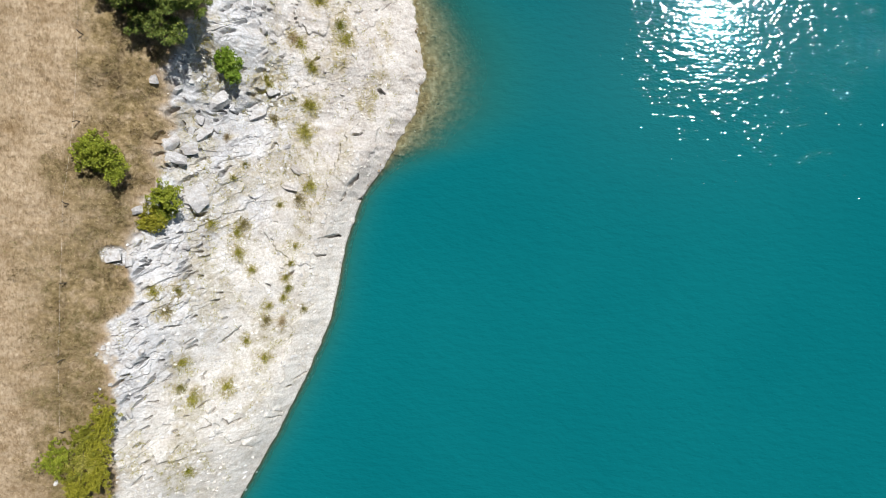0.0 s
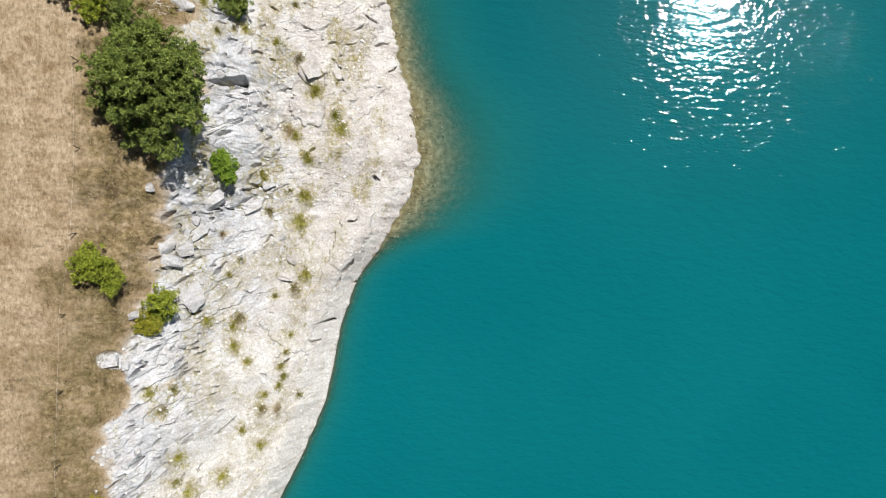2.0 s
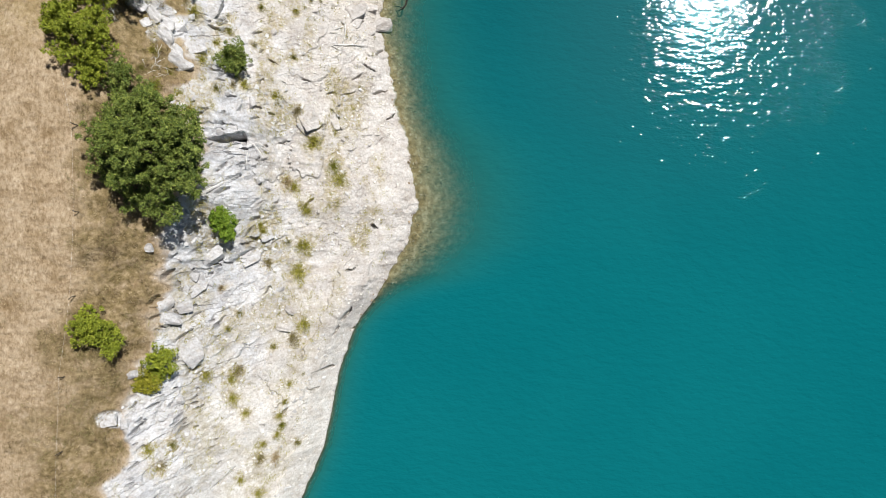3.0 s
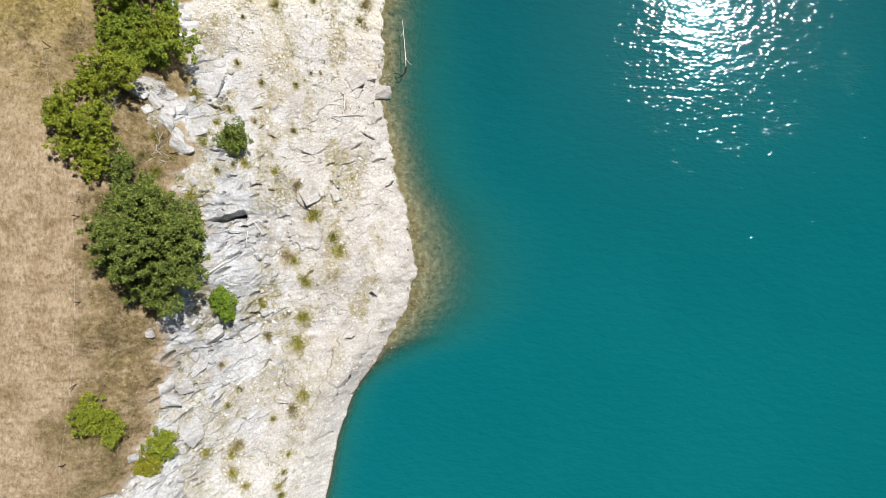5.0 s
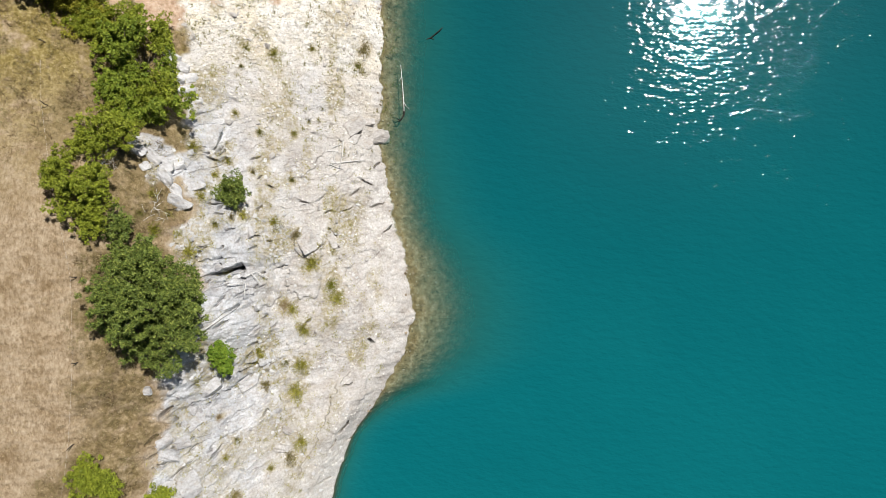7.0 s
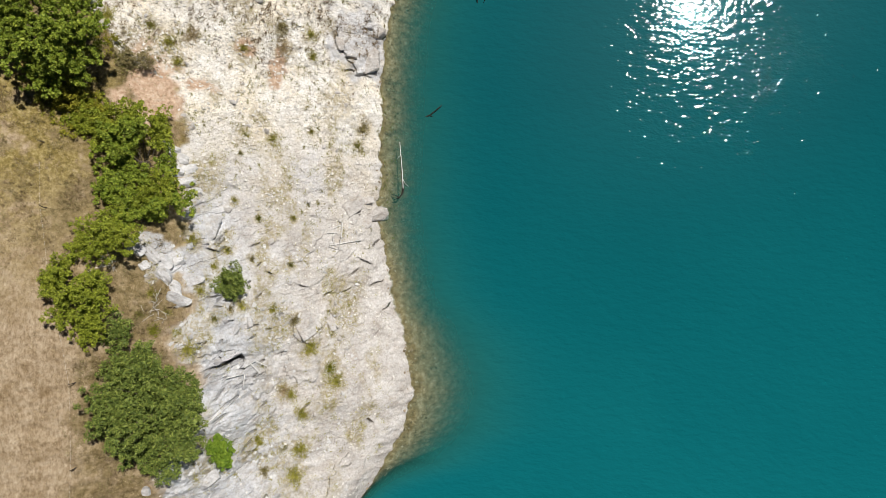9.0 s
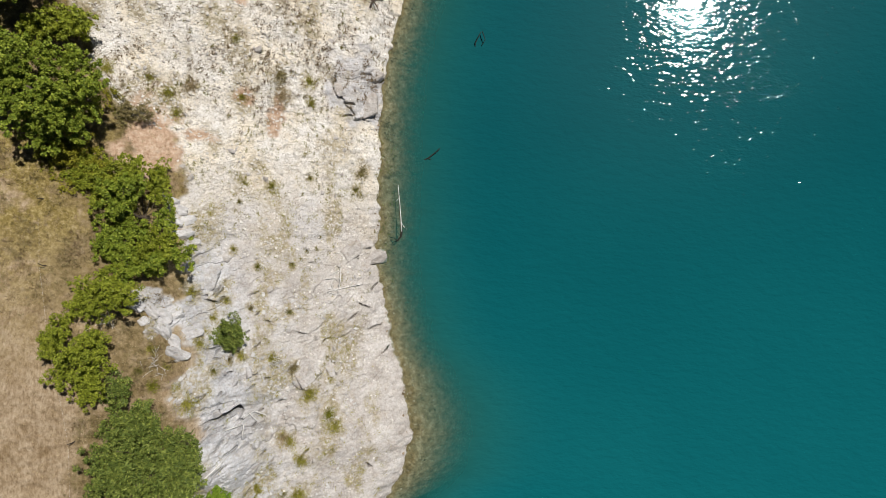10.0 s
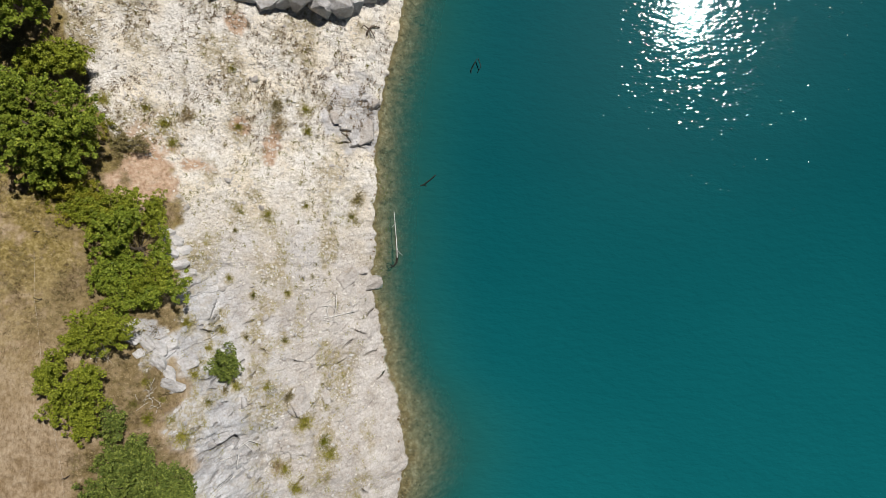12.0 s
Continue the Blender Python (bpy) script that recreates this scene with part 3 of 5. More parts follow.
def wood(name, dark, light):
    n = Nodes(name)
    base = n.ramp(n.noise(7, 5, 0.65, stretch=(1, 1, 0.3)), (0.3, dark), (0.7, light))
    return n.done(base, 0.85, n.bump(n.noise(30, 4), 0.5, 0.02), 0.2)


def water_material():
    n = Nodes("lake water")
    depth = n.named("depth")
    # milky water: the deeper, the less of the bed shows
    veil = n.sums("SUBTRACT", 1.0, n.sums("POWER", 2.718, n.sums("MULTIPLY", depth, -0.68)))
    swell = n.noise(0.09, 3)
    milk = n.mix(n.fade(swell, 0.35, 0.65), (0.0028, 0.117, 0.134), (0.0035, 0.126, 0.142))
    # darker towards the north: a lower exposure of the water, put into its colour
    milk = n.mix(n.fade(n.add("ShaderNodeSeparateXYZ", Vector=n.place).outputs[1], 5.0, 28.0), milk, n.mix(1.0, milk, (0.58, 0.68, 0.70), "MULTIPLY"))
    shelf = n.sums("SUBTRACT", 1.0, n.sums("POWER", 2.718, n.sums("MULTIPLY", depth, -0.34)))
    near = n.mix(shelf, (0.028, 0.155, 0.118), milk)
    # wind ripples, their crests across the wind
    turned = n.add("ShaderNodeMapping", Rotation=(0, 0, radians(14)), Scale=(0.7, 1.35, 1))
    n.put(turned.inputs["Vector"], n.place)
    wave = n.sums("ADD", n.noise(1.9, 2, 0.5, turned.outputs[0]), n.sums("MULTIPLY", n.noise(4.8, 2, 0.5, turned.outputs[0]), 0.33))
    # calmer towards the north
    calm = n.sums("SUBTRACT", 1.0, n.sums("MULTIPLY", n.fade(n.add("ShaderNodeSeparateXYZ", Vector=n.place).outputs[1], 20.0, 34.0), 0.34))
    calm = n.sums("ADD", calm, n.sums("MULTIPLY", n.fade(n.add("ShaderNodeSeparateXYZ", Vector=n.place).outputs[0], 15.0, 26.0), 0.9))
    ripple = n.bump(wave, calm, 0.032)
    body = n.add("ShaderNodeBsdfDiffuse", Color=near, Normal=n.bump(wave, 1.0, 0.065)).outputs[0]
    clear = n.add("ShaderNodeBsdfTransparent", Color=(0.90, 0.97, 0.95, 1)).outputs[0]
    below = n.add("ShaderNodeMixShader", Fac=veil)
    n.tree.links.new(clear, below.inputs[1]), n.tree.links.new(body, below.inputs[2])
    gloss = n.add("ShaderNodeBsdfGlossy", Roughness=0.078, Normal=ripple)
    gloss.distribution = "BECKMANN"
    # the smallest ripples scatter the sun widely round its glitter
    wide = n.add("ShaderNodeBsdfGlossy", Roughness=0.34)
    wide.distribution = "BECKMANN"
    both = n.add("ShaderNodeMixShader", Fac=0.035)
    n.tree.links.new(gloss.outputs[0], both.inputs[1]), n.tree.links.new(wide.outputs[0], both.inputs[2])
    sheen = both.outputs[0]
    fresnel = n.add("ShaderNodeFresnel", IOR=1.33, Normal=ripple).outputs[0]
    top = n.add("ShaderNodeMixShader", Fac=fresnel)
    n.tree.links.new(below.outputs[0], top.inputs[1]), n.tree.links.new(sheen, top.inputs[2])
    n.tree.links.new(top.outputs[0], n.out.inputs[0])
    return n.material


GROUND = ground_material()
STONE_GREY, STONE_CREAM, STONE_WHITE = limestone("grey limestone", 0.9), limestone("cream limestone", 0.15), limestone("white limestone", 0.6, 0.1, 0.3)
PEBBLE = pebble_material("loose pebbles", ((0.46, 0.43, 0.38), (0.59, 0.555, 0.50), (0.67, 0.635, 0.58), (0.78, 0.75, 0.70)))
RUBBLE = pebble_material("grey shards", ((0.38, 0.37, 0.355), (0.50, 0.485, 0.47), (0.58, 0.57, 0.555), (0.67, 0.66, 0.645)))
WEEDSTONE = pebble_material("algae-brown pebbles", ((0.12, 0.09, 0.05), (0.22, 0.165, 0.10), (0.32, 0.25, 0.165), (0.45, 0.38, 0.28)))
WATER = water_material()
PINE = leaf_material("pine needles", (0.035, 0.06, 0.011), (0.135, 0.18, 0.032), (0.37, 0.41, 0.085), 0.03)
JUNIPER = leaf_material("juniper sprays", (0.08, 0.115, 0.010), (0.245, 0.285, 0.025), (0.46, 0.48, 0.06))
DARKLEAF = leaf_material("dark oak leaves", (0.06, 0.105, 0.012), (0.215, 0.28, 0.028), (0.45, 0.48, 0.065), 0.12)
BRIGHT = leaf_material("fresh green leaves", (0.06, 0.12, 0.010), (0.17, 0.27, 0.025), (0.34, 0.42, 0.05))
BROOM = leaf_material("yellow-green broom", (0.13, 0.13, 0.012), (0.27, 0.26, 0.022), (0.46, 0.42, 0.05))
HEATH = leaf_material("olive broom", (0.10, 0.11, 0.012), (0.21, 0.215, 0.022), (0.38, 0.36, 0.05))
HERB = leaf_material("dry herbs", (0.18, 0.17, 0.03), (0.36, 0.335, 0.06), (0.54, 0.50, 0.15), 0.2)
WITHER = leaf_material("withered olive herbs", (0.12, 0.10, 0.04), (0.25, 0.205, 0.085), (0.42, 0.36, 0.19), 0.1)
WEED = leaf_material("olive weeds", (0.13, 0.135, 0.03), (0.27, 0.25, 0.065), (0.42, 0.38, 0.13), 0.2)
SCRUB = leaf_material("withered scrub", (0.10, 0.065, 0.03), (0.22, 0.155, 0.08), (0.38, 0.30, 0.18), 0.1)
STRAW = leaf_material("straw", (0.20, 0.14, 0.06), (0.40, 0.31, 0.17), (0.60, 0.50, 0.32), 0.1)
BARK = wood("bark", (0.07, 0.05, 0.035), (0.20, 0.16, 0.12))
DEADWOOD = wood("bleached dead wood", (0.62, 0.59, 0.55), (0.84, 0.82, 0.78))
WETWOOD = wood("wet black wood", (0.012, 0.012, 0.01), (0.05, 0.045, 0.035))
POSTWOOD = wood("weathered post", (0.05, 0.04, 0.03), (0.16, 0.13, 0.10))

# ------------------------------------------------------------------ ground and water
far = [90, 160, 300, 600, 1200, 2500]
xs = np.concatenate([[-2500, -1200, -600, -300, -160, -90, -60, -42, -32], np.arange(-26, -19.5, 0.5), np.arange(-19.5, -15.6, 0.12),
                     np.arange(-15.6, -14.4, 0.07), np.arange(-14.4, 1.2, 0.042), np.arange(1.2, 5, 0.15), np.arange(5, 30, 2.5), [34, 50, 90, 160, 260, 300, 340, 380, 420, 600, 1200, 2500]])
ys = np.concatenate([[-2500, -1200, -600, -300, -160, -90, -60, -40, -30, -24], np.arange(-20, -15, 0.4), np.arange(-15, 37.6, 0.046),
                     np.arange(37.6, 42, 0.4), [44, 50, 60, 80, 120, 200, 300, 600, 1200, 2500]])
gx, gy, quads = grid(xs, ys)
me = mesh_of("ground", np.stack([gx, gy, height(gx, gy)], 1), quads, GROUND, False)
z_meadow, z_grey, z_scree, z_red, z_litter = zones(gx, gy)
me.attributes.new("zone", "FLOAT_COLOR", "POINT").data.foreach_set("color", np.stack([z_meadow, z_grey, z_scree, z_grey * 0 + 1], 1).astype(np.float32).ravel())
me.attributes.new("soil", "FLOAT", "POINT").data.foreach_set("value", z_red.astype(np.float32))
me.attributes.new("herb", "FLOAT", "POINT").data.foreach_set("value", herbage(gx, gy).astype(np.float32))
me.attributes.new("litter", "FLOAT", "POINT").data.foreach_set("value", z_litter.astype(np.float32))
tagged(new("ground", me), "steep limestone bank under a dry straw-coloured meadow", "ground", kind="structure")

xs = np.concatenate([np.arange(-13, 6, 0.15), np.arange(6, 30, 1.5), [34, 50, 90, 160, 300, 600, 1200, 2500]])
ys = np.concatenate([[-2500, -1200, -600, -300, -160, -90, -60, -40, -30, -24], np.arange(-20, 40, 0.2), [44, 50, 60, 80, 120, 200, 300, 600, 1200, 2500]])
wx, wy, quads = grid(xs, ys)
me = mesh_of("water", np.stack([wx, wy, wx * 0], 1), quads, WATER, True)
me.attributes.new("depth", "FLOAT", "POINT").data.foreach_set("value", np.maximum(-height(wx, wy), 0).astype(np.float32))
tagged(new("water", me), "still turquoise milky lake water with wind ripples", "lake", kind="structure")


# ------------------------------------------------------------------ leaves and trees
def sprays(rng, lobe, count, per, span, long, wide, low=-0.25, rise=0.1):
    """Tufts of leaves gathered in fans on the boughs of one lobe (middle, radii) of a crown; and the tips of its boughs."""
    lobe = np.array(lobe)
    each = 7
    fans = max(3, count // each)
    w = rng.normal(size=(fans, 3))
    w /= np.linalg.norm(w, axis=1, keepdims=True)
    w[:, 2] = np.where(w[:, 2] < low, -w[:, 2], w[:, 2])
    middle = lobe[:3] + lobe[3:6] * np.array([1, 1, 1.25]) * w * np.where(rng.random((fans, 1)) < 0.45, 0.35 + 0.35 * rng.random((fans, 1)), 0.82 + 0.3 * rng.random((fans, 1)))
    axis = w * np.array([1, 1, 0.45]) + np.array([0, 0, rise]) + rng.normal(size=(fans, 3)) * 0.25
    axis /= np.linalg.norm(axis, axis=1, keepdims=True)
    side = np.cross(axis, np.array([0.0, 0.0, 1.0]) + rng.normal(size=(fans, 3)) * 0.3)
    side /= np.linalg.norm(side, axis=1, keepdims=True)
    up = np.cross(side, axis)
    # tufts in pairs along a bough, one at its tip
    pick, slot = np.repeat(np.arange(fans), each), np.tile(np.arange(each), fans)
    along = ((slot + 1) // 2 * -1.15 + 1.6)[:, None] + rng.normal(size=(fans * each, 1)) * 0.25
    across = np.where(slot == 0, 0, np.where(slot % 2, 1, -1))[:, None] * (0.75 + 0.2 * ((slot + 1) // 2)[:, None]) + rng.normal(size=(fans * each, 1)) * 0.25
    heart = middle[pick] + span * (axis[pick] * along + side[pick] * across + up[pick] * rng.normal(size=(fans * each, 1)) * 0.3)
    girth = long * (0.65 + 0.6 * rng.random((fans * each, 1)))
    # each tuft: a puff of small leaves laid round its heart
    heart, girth = np.repeat(heart, per, 0), np.repeat(girth, per, 0)
    n = len(heart)
    out = rng.normal(size=(n, 3)) + np.array([0, 0, 0.25])
    out /= np.linalg.norm(out, axis=1, keepdims=True)
    foot = heart + out * girth * np.array([0.8, 0.8, 0.65]) * rng.random((n, 1)) ** 0.3
    face = out + rng.normal(size=(n, 3)) * 0.35
    face /= np.linalg.norm(face, axis=1, keepdims=True)
    a = np.cross(face, rng.normal(size=(n, 3))) + out * 0.3
    a /= np.linalg.norm(a, axis=1, keepdims=True)
    across = np.cross(a, face)
    across /= np.linalg.norm(across, axis=1, keepdims=True) + 1e-9
    size = 0.6 + 0.7 * rng.random((n, 1))
    ln, wd = a * girth * 0.6 * size, across * wide * size
    verts = np.stack([foot, foot + ln * 0.5 + wd * 0.5, foot + ln, foot + ln * 0.5 - wd * 0.5], 1).reshape(-1, 3)
    return verts, np.arange(4 * n).reshape(-1, 4), middle


def limbs(rng, base, tips, thick):
    """Branches that leave a trunk's line and bend up to their tips, one by one."""
    out = []
    for tip in tips:
        b, t = Vector(base), Vector(tip)
        root = b.lerp(Vector((b.x, b.y, t.z)), 0.15 + 0.45 * rng.random())
        bow = root.lerp(t, 0.5) + Vector(rng.normal(size=3) * 0.12) - Vector((0, 0, 0.08 * (t - root).length))
        out.append(tube([root, root.lerp(bow, 0.5), bow, bow.lerp(t, 0.55), t], [thick, thick * 0.8, thick * 0.6, thick * 0.4, thick * 0.15], 5))
    return out


def tree(name, label, category, at, lobes, leaves, twigs=300, per=16, spread=0.2, long=0.14, wide=0.06, thick=0.07, seed=1, lift=0.35, limb_count=7, low=-0.25):
    """A tree or bush: trunk, limbs and a crown of leaves. Lobes are given from the foot of the trunk."""
    rng = np.random.default_rng(seed)
    foot = Vector((at[0], at[1], ground(*at) - 0.08))
    thing = tagged(new(name), label, category)
    thing.location = foot
    top = max(l[2] + 0.5 * l[5] for l in lobes)
    lean = Vector((lobes[0][0] * 0.5, lobes[0][1] * 0.5, 0))
    pts = [Vector((0, 0, 0)) + lean * k + Vector((0.04 * math.sin(9 * k + seed), 0.04 * math.cos(7 * k), top * k)) for k in (0, 0.2, 0.45, 0.7, 1)]
    part("trunk", mesh_of("trunk", *tube(pts, [thick * 1.5, thick * 1.2, thick, thick * 0.7, thick * 0.3], 8), BARK, True), thing)
    twigs, per, span, long, wide = int(twigs * 1.5), int(per * 1.8), spread * 0.5 + long * 0.55, long, wide
    area = [l[3] * l[4] + l[3] * l[5] + l[4] * l[5] for l in lobes]
    crown, tips = None, []
    for k, (lobe, share) in enumerate(zip(lobes, area)):
        v, f, ends = sprays(rng, lobe, max(8, int(twigs * share / sum(area))), per, span, long, wide, low, lift - 0.25)
        tips += list(ends[:max(2, int(limb_count * share / sum(area)))])
        me = mesh_of("crown" if crown is None else "bough", v, f, leaves[k % len(leaves)])
        if crown is None:
            crown = part("crown", me, thing)
        else:
            part("bough", me, crown)
    for v, f in limbs(rng, (lean.x * 0.4, lean.y * 0.4, 0.1), tips, thick * 0.28):
        part("limb", mesh_of("limb", v, f, BARK, True), thing)
    return thing


# the big pine at the edge of the meadow, and the bushes round it
tree("pine_tree", "broad dark green pine with layered boughs at the cliff edge", "tree", (-10.25, 11.1),
     [(0.1, 0.6, 3.2, 1.6, 1.5, 0.7), (-1.4, 0.7, 2.5, 1.0, 1.3, 0.6), (1.5, 0.2, 2.6, 0.9, 1.4, 0.6), (0.5, 2.0, 2.4, 1.4, 0.9, 0.6), (-1.2, 2.0, 1.9, 0.9, 0.8, 0.4), (1.5, 1.6, 2.2, 0.6, 0.7, 0.4),
      (-0.9, -0.6, 2.4, 0.9, 0.5, 0.3), (0.8, -0.9, 2.5, 1.0, 0.6, 0.3), (-0.35, -1.75, 1.7, 0.35, 0.45, 0.15), (0.55, -1.95, 1.7, 0.3, 0.4, 0.15), (-1.9, -0.3, 1.7, 0.4, 0.35, 0.15), (1.6, -1.1, 1.9, 0.4, 0.4, 0.2),
      (-1.2, -1.4, 1.4, 0.35, 0.3, 0.15), (-0.9, 0.5, 1.3, 1.1, 1.1, 0.4), (1.0, 0.4, 1.3, 1.1, 1.2, 0.4), (0.1, 0.6, 1.9, 1.7, 1.5, 0.4), (0.1, 0.5, 2.5, 1.4, 1.3, 0.3)],
     (PINE,), 620, 46, 0.26, 0.19, 0.05, 0.13, 3, 0.35, 40, -0.1)
tree("juniper_bush", "rounded green juniper beside the dry meadow", "bush", (-13.3, 16.0),
     [(0, 0.1, 1.0, 1.35, 1.4, 0.8), (-0.85, 1.0, 0.8, 0.8, 0.9, 0.6), (0.2, -0.9, 0.7, 1.0, 0.9, 0.6), (0.7, 0.7, 0.8, 0.9, 0.9, 0.6)], (JUNIPER,), 330, 28, 0.2, 0.14, 0.06, 0.06, 4)
tree("juniper_bush", "green juniper with dead grey twigs in its middle", "bush", (-13.1, 18.2),
     [(0.3, 0.35, 0.8, 1.1, 0.7, 0.6), (1.2, 0.4, 0.9, 0.8, 1.0, 0.6), (-0.9, -0.2, 0.5, 0.6, 0.55, 0.4), (0.8, 1.2, 0.7, 0.7, 0.7, 0.5)], (JUNIPER,), 210, 26, 0.19, 0.14, 0.06, 0.05, 5)
tree("juniper_bush", "low green juniper sprawling behind the pine", "bush", (-11.9, 14.4),
     [(0, 0, 0.6, 0.9, 1.0, 0.5), (0.3, -1.1, 0.8, 0.9, 0.9, 0.5), (0.9, -0.6, 0.8, 0.8, 0.7, 0.5)], (PINE,), 150, 26, 0.2, 0.14, 0.06, 0.04, 6)
tree("hedge_tree", "dense leafy hedge tree above the scree", "tree", (-12.0, 22.0),
     [(0, 0.4, 1.6, 1.25, 1.3, 0.9), (1.0, -1.2, 1.1, 0.95, 1.0, 0.8), (-0.7, -1.0, 1.1, 0.9, 1.0, 0.8), (-0.4, 1.7, 1.1, 0.9, 0.9, 0.7), (1.7, -1.7, 0.8, 0.7, 0.6, 0.5), (0.3, -2.0, 0.8, 0.9, 0.6, 0.6), (1.1, 0.0, 0.5, 0.6, 0.7, 0.4), (0.7, 1.2, 0.4, 0.6, 0.7, 0.35)],
     (DARKLEAF, JUNIPER), 440, 28, 0.23, 0.15, 0.085, 0.09, 7)
tree("hedge_bush", "leafy green bush at the hedge's meadow side", "bush", (-13.3, 23.3),
     [(0, 0, 0.8, 1.0, 1.1, 0.6), (0.9, 0.4, 0.8, 0.8, 0.9, 0.6), (-0.5, 0.9, 0.6, 0.7, 0.7, 0.5)], (JUNIPER,), 190, 26, 0.2, 0.14, 0.06, 0.05, 61)
tree("broom_bush", "sparse olive broom above red soil", "bush", (-13.2, 27.3),
     [(0, 0, 0.3, 0.6, 0.5, 0.25), (-0.8, 0.5, 0.3, 0.5, 0.5, 0.25), (0.8, -0.3, 0.25, 0.4, 0.4, 0.2)], (WITHER, BROOM), 90, 24, 0.22, 0.14, 0.05, 0.03, 62)
tree("broom_bush", "low olive broom beside dark oaks", "bush", (-14.6, 24.6),
     [(0, 0, 0.4, 0.9, 0.6, 0.35), (-0.9, 0.3, 0.4, 0.7, 0.6, 0.35), (0.9, -0.4, 0.4, 0.7, 0.6, 0.35)], (BROOM, HEATH), 150, 24, 0.22, 0.14, 0.05, 0.03, 63)
tree("hedge_bush", "low green bush among the hedge", "bush", (-12.1, 19.9),
     [(0, 0, 0.6, 0.9, 0.8, 0.5), (-0.6, 0.8, 0.7, 0.9, 0.8, 0.5), (0.9, 0.3, 0.6, 0.7, 0.6, 0.4)], (DARKLEAF,), 170, 26, 0.2, 0.14, 0.07, 0.05, 8)
tree("broom_bush", "low yellow-green broom beside red soil", "bush", (-15.0, 25.5),
     [(0, 0, 0.5, 1.1, 1.6, 0.4), (-1.2, -1.2, 0.4, 0.9, 0.9, 0.4), (0.6, -1.6, 0.35, 0.9, 1.0, 0.3), (-0.4, -2.2, 0.35, 0.9, 0.6, 0.3), (-0.4, 0.9, 0.9, 0.9, 0.8, 0.6), (0.9, 1.3, 0.5, 0.8, 0.7, 0.4)], (BROOM, HEATH, JUNIPER), 420, 26, 0.22, 0.15, 0.05, 0.04, 9)
tree("juniper_bush", "small bright green bush at the foot of bare soil", "bush", (-11.6, 24.1),
     [(0, 0, 0.5, 0.4, 0.7, 0.5)], (JUNIPER,), 60, 26, 0.17, 0.13, 0.06, 0.03, 10)
tree("oak_tree", "dark leafy oak in a thicket above the scree", "tree", (-15.3, 27.2),
     [(0, 0, 2.8, 2.0, 1.7, 1.3), (1.6, 0.2, 2.3, 1.2, 1.3, 1.0), (-1.6, 0.9, 2.6, 1.5, 1.5, 1.2), (0.4, -1.5, 1.8, 1.6, 0.8, 0.8)],
     (DARKLEAF,), 640, 34, 0.25, 0.15, 0.085, 0.16, 11)
tree("oak_tree", "dark leafy oak in a thicket above the scree", "tree", (-16.6, 32.5),
     [(0, 0, 2.6, 1.8, 1.7, 1.2), (0.9, 1.7, 2.0, 1.2, 1.2, 1.0)], (DARKLEAF,), 360, 34, 0.25, 0.15, 0.085, 0.14, 12)
tree("oak_sapling", "leafy young oak at the edge of the scree", "tree", (-15.1, 30.5),
     [(0, 0, 1.6, 0.9, 0.7, 0.6), (0.7, 0.1, 1.4, 0.5, 0.55, 0.5), (-0.8, -0.3, 1.5, 0.7, 0.6, 0.5)], (JUNIPER,), 170, 28, 0.22, 0.16, 0.08, 0.07, 18)
tree("hazel_bush", "small bright green bush rooted in grey rock", "bush", (-8.85, 8.6),
     [(0, 0, 0.7, 0.55, 0.65, 0.5), (0.2, -0.2, 0.5, 0.5, 0.5, 0.4), (-0.15, 0.2, 0.6, 0.45, 0.5, 0.4)], (BRIGHT,), 110, 26, 0.17, 0.13, 0.08, 0.04, 13)
tree("juniper_bush", "small dark green bush on the bare bank", "bush", (-8.4, 16.5),
     [(0, 0, 0.6, 0.75, 0.7, 0.5), (0.15, -0.1, 0.4, 0.65, 0.65, 0.35), (0, 0.05, 0.9, 0.5, 0.5, 0.3)], (PINE,), 140, 26, 0.19, 0.14, 0.06, 0.04, 14)
tree("juniper_bush", "round yellow-green bush in the dry meadow", "bush", (-13.05, 4.0),
     [(0, 0, 0.7, 0.8, 0.75, 0.6), (0.6, -0.4, 0.35, 0.55, 0.5, 0.35), (-0.4, 0.3, 0.6, 0.6, 0.5, 0.5)], (JUNIPER,), 150, 28, 0.19, 0.15, 0.05, 0.04, 15)
tree("juniper_bush", "green bush at the rock's upper edge", "bush", (-11.3, 2.0),
     [(0.15, 0.35, 0.7, 0.5, 0.7, 0.5), (-0.75, -0.65, 0.6, 0.7, 0.5, 0.4), (-0.3, -0.25, 0.4, 0.45, 0.45, 0.3)], (JUNIPER, BROOM), 170, 26, 0.17, 0.14, 0.06, 0.04, 16)
tree("broom_bush", "sprawling yellow-flowered broom at the meadow's edge", "bush", (-15.3, -8.9),
     [(1.2, 1.3, 0.4, 0.6, 1.1, 0.4), (0.1, 0.5, 0.3, 1.0, 0.8, 0.3), (0.9, -0.2, 0.3, 0.6, 0.6, 0.3), (0.2, -0.6, 0.25, 1.0, 0.6, 0.25), (-0.9, -0.4, 0.4, 0.8, 0.7, 0.4), (0.0, -1.9, 0.4, 0.9, 0.8, 0.4), (-0.2, -1.2, 0.3, 0.7, 0.5, 0.3), (1.0, -1.4, 0.3, 0.5, 0.8, 0.3)], (BROOM, HEATH, BROOM, HERB, JUNIPER), 480, 26, 0.26, 0.14, 0.045, 0.04, 17)


# ------------------------------------------------------------------ rocks
def ico():
    bm = bmesh.new()
    bmesh.ops.create_icosphere(bm, subdivisions=2, radius=1)
    verts = np.array([v.co[:] for v in bm.verts])
    tris = np.array([[v.index for v in f.verts] for f in bm.faces])
    bm.free()
    return verts, tris


BALL = ico()


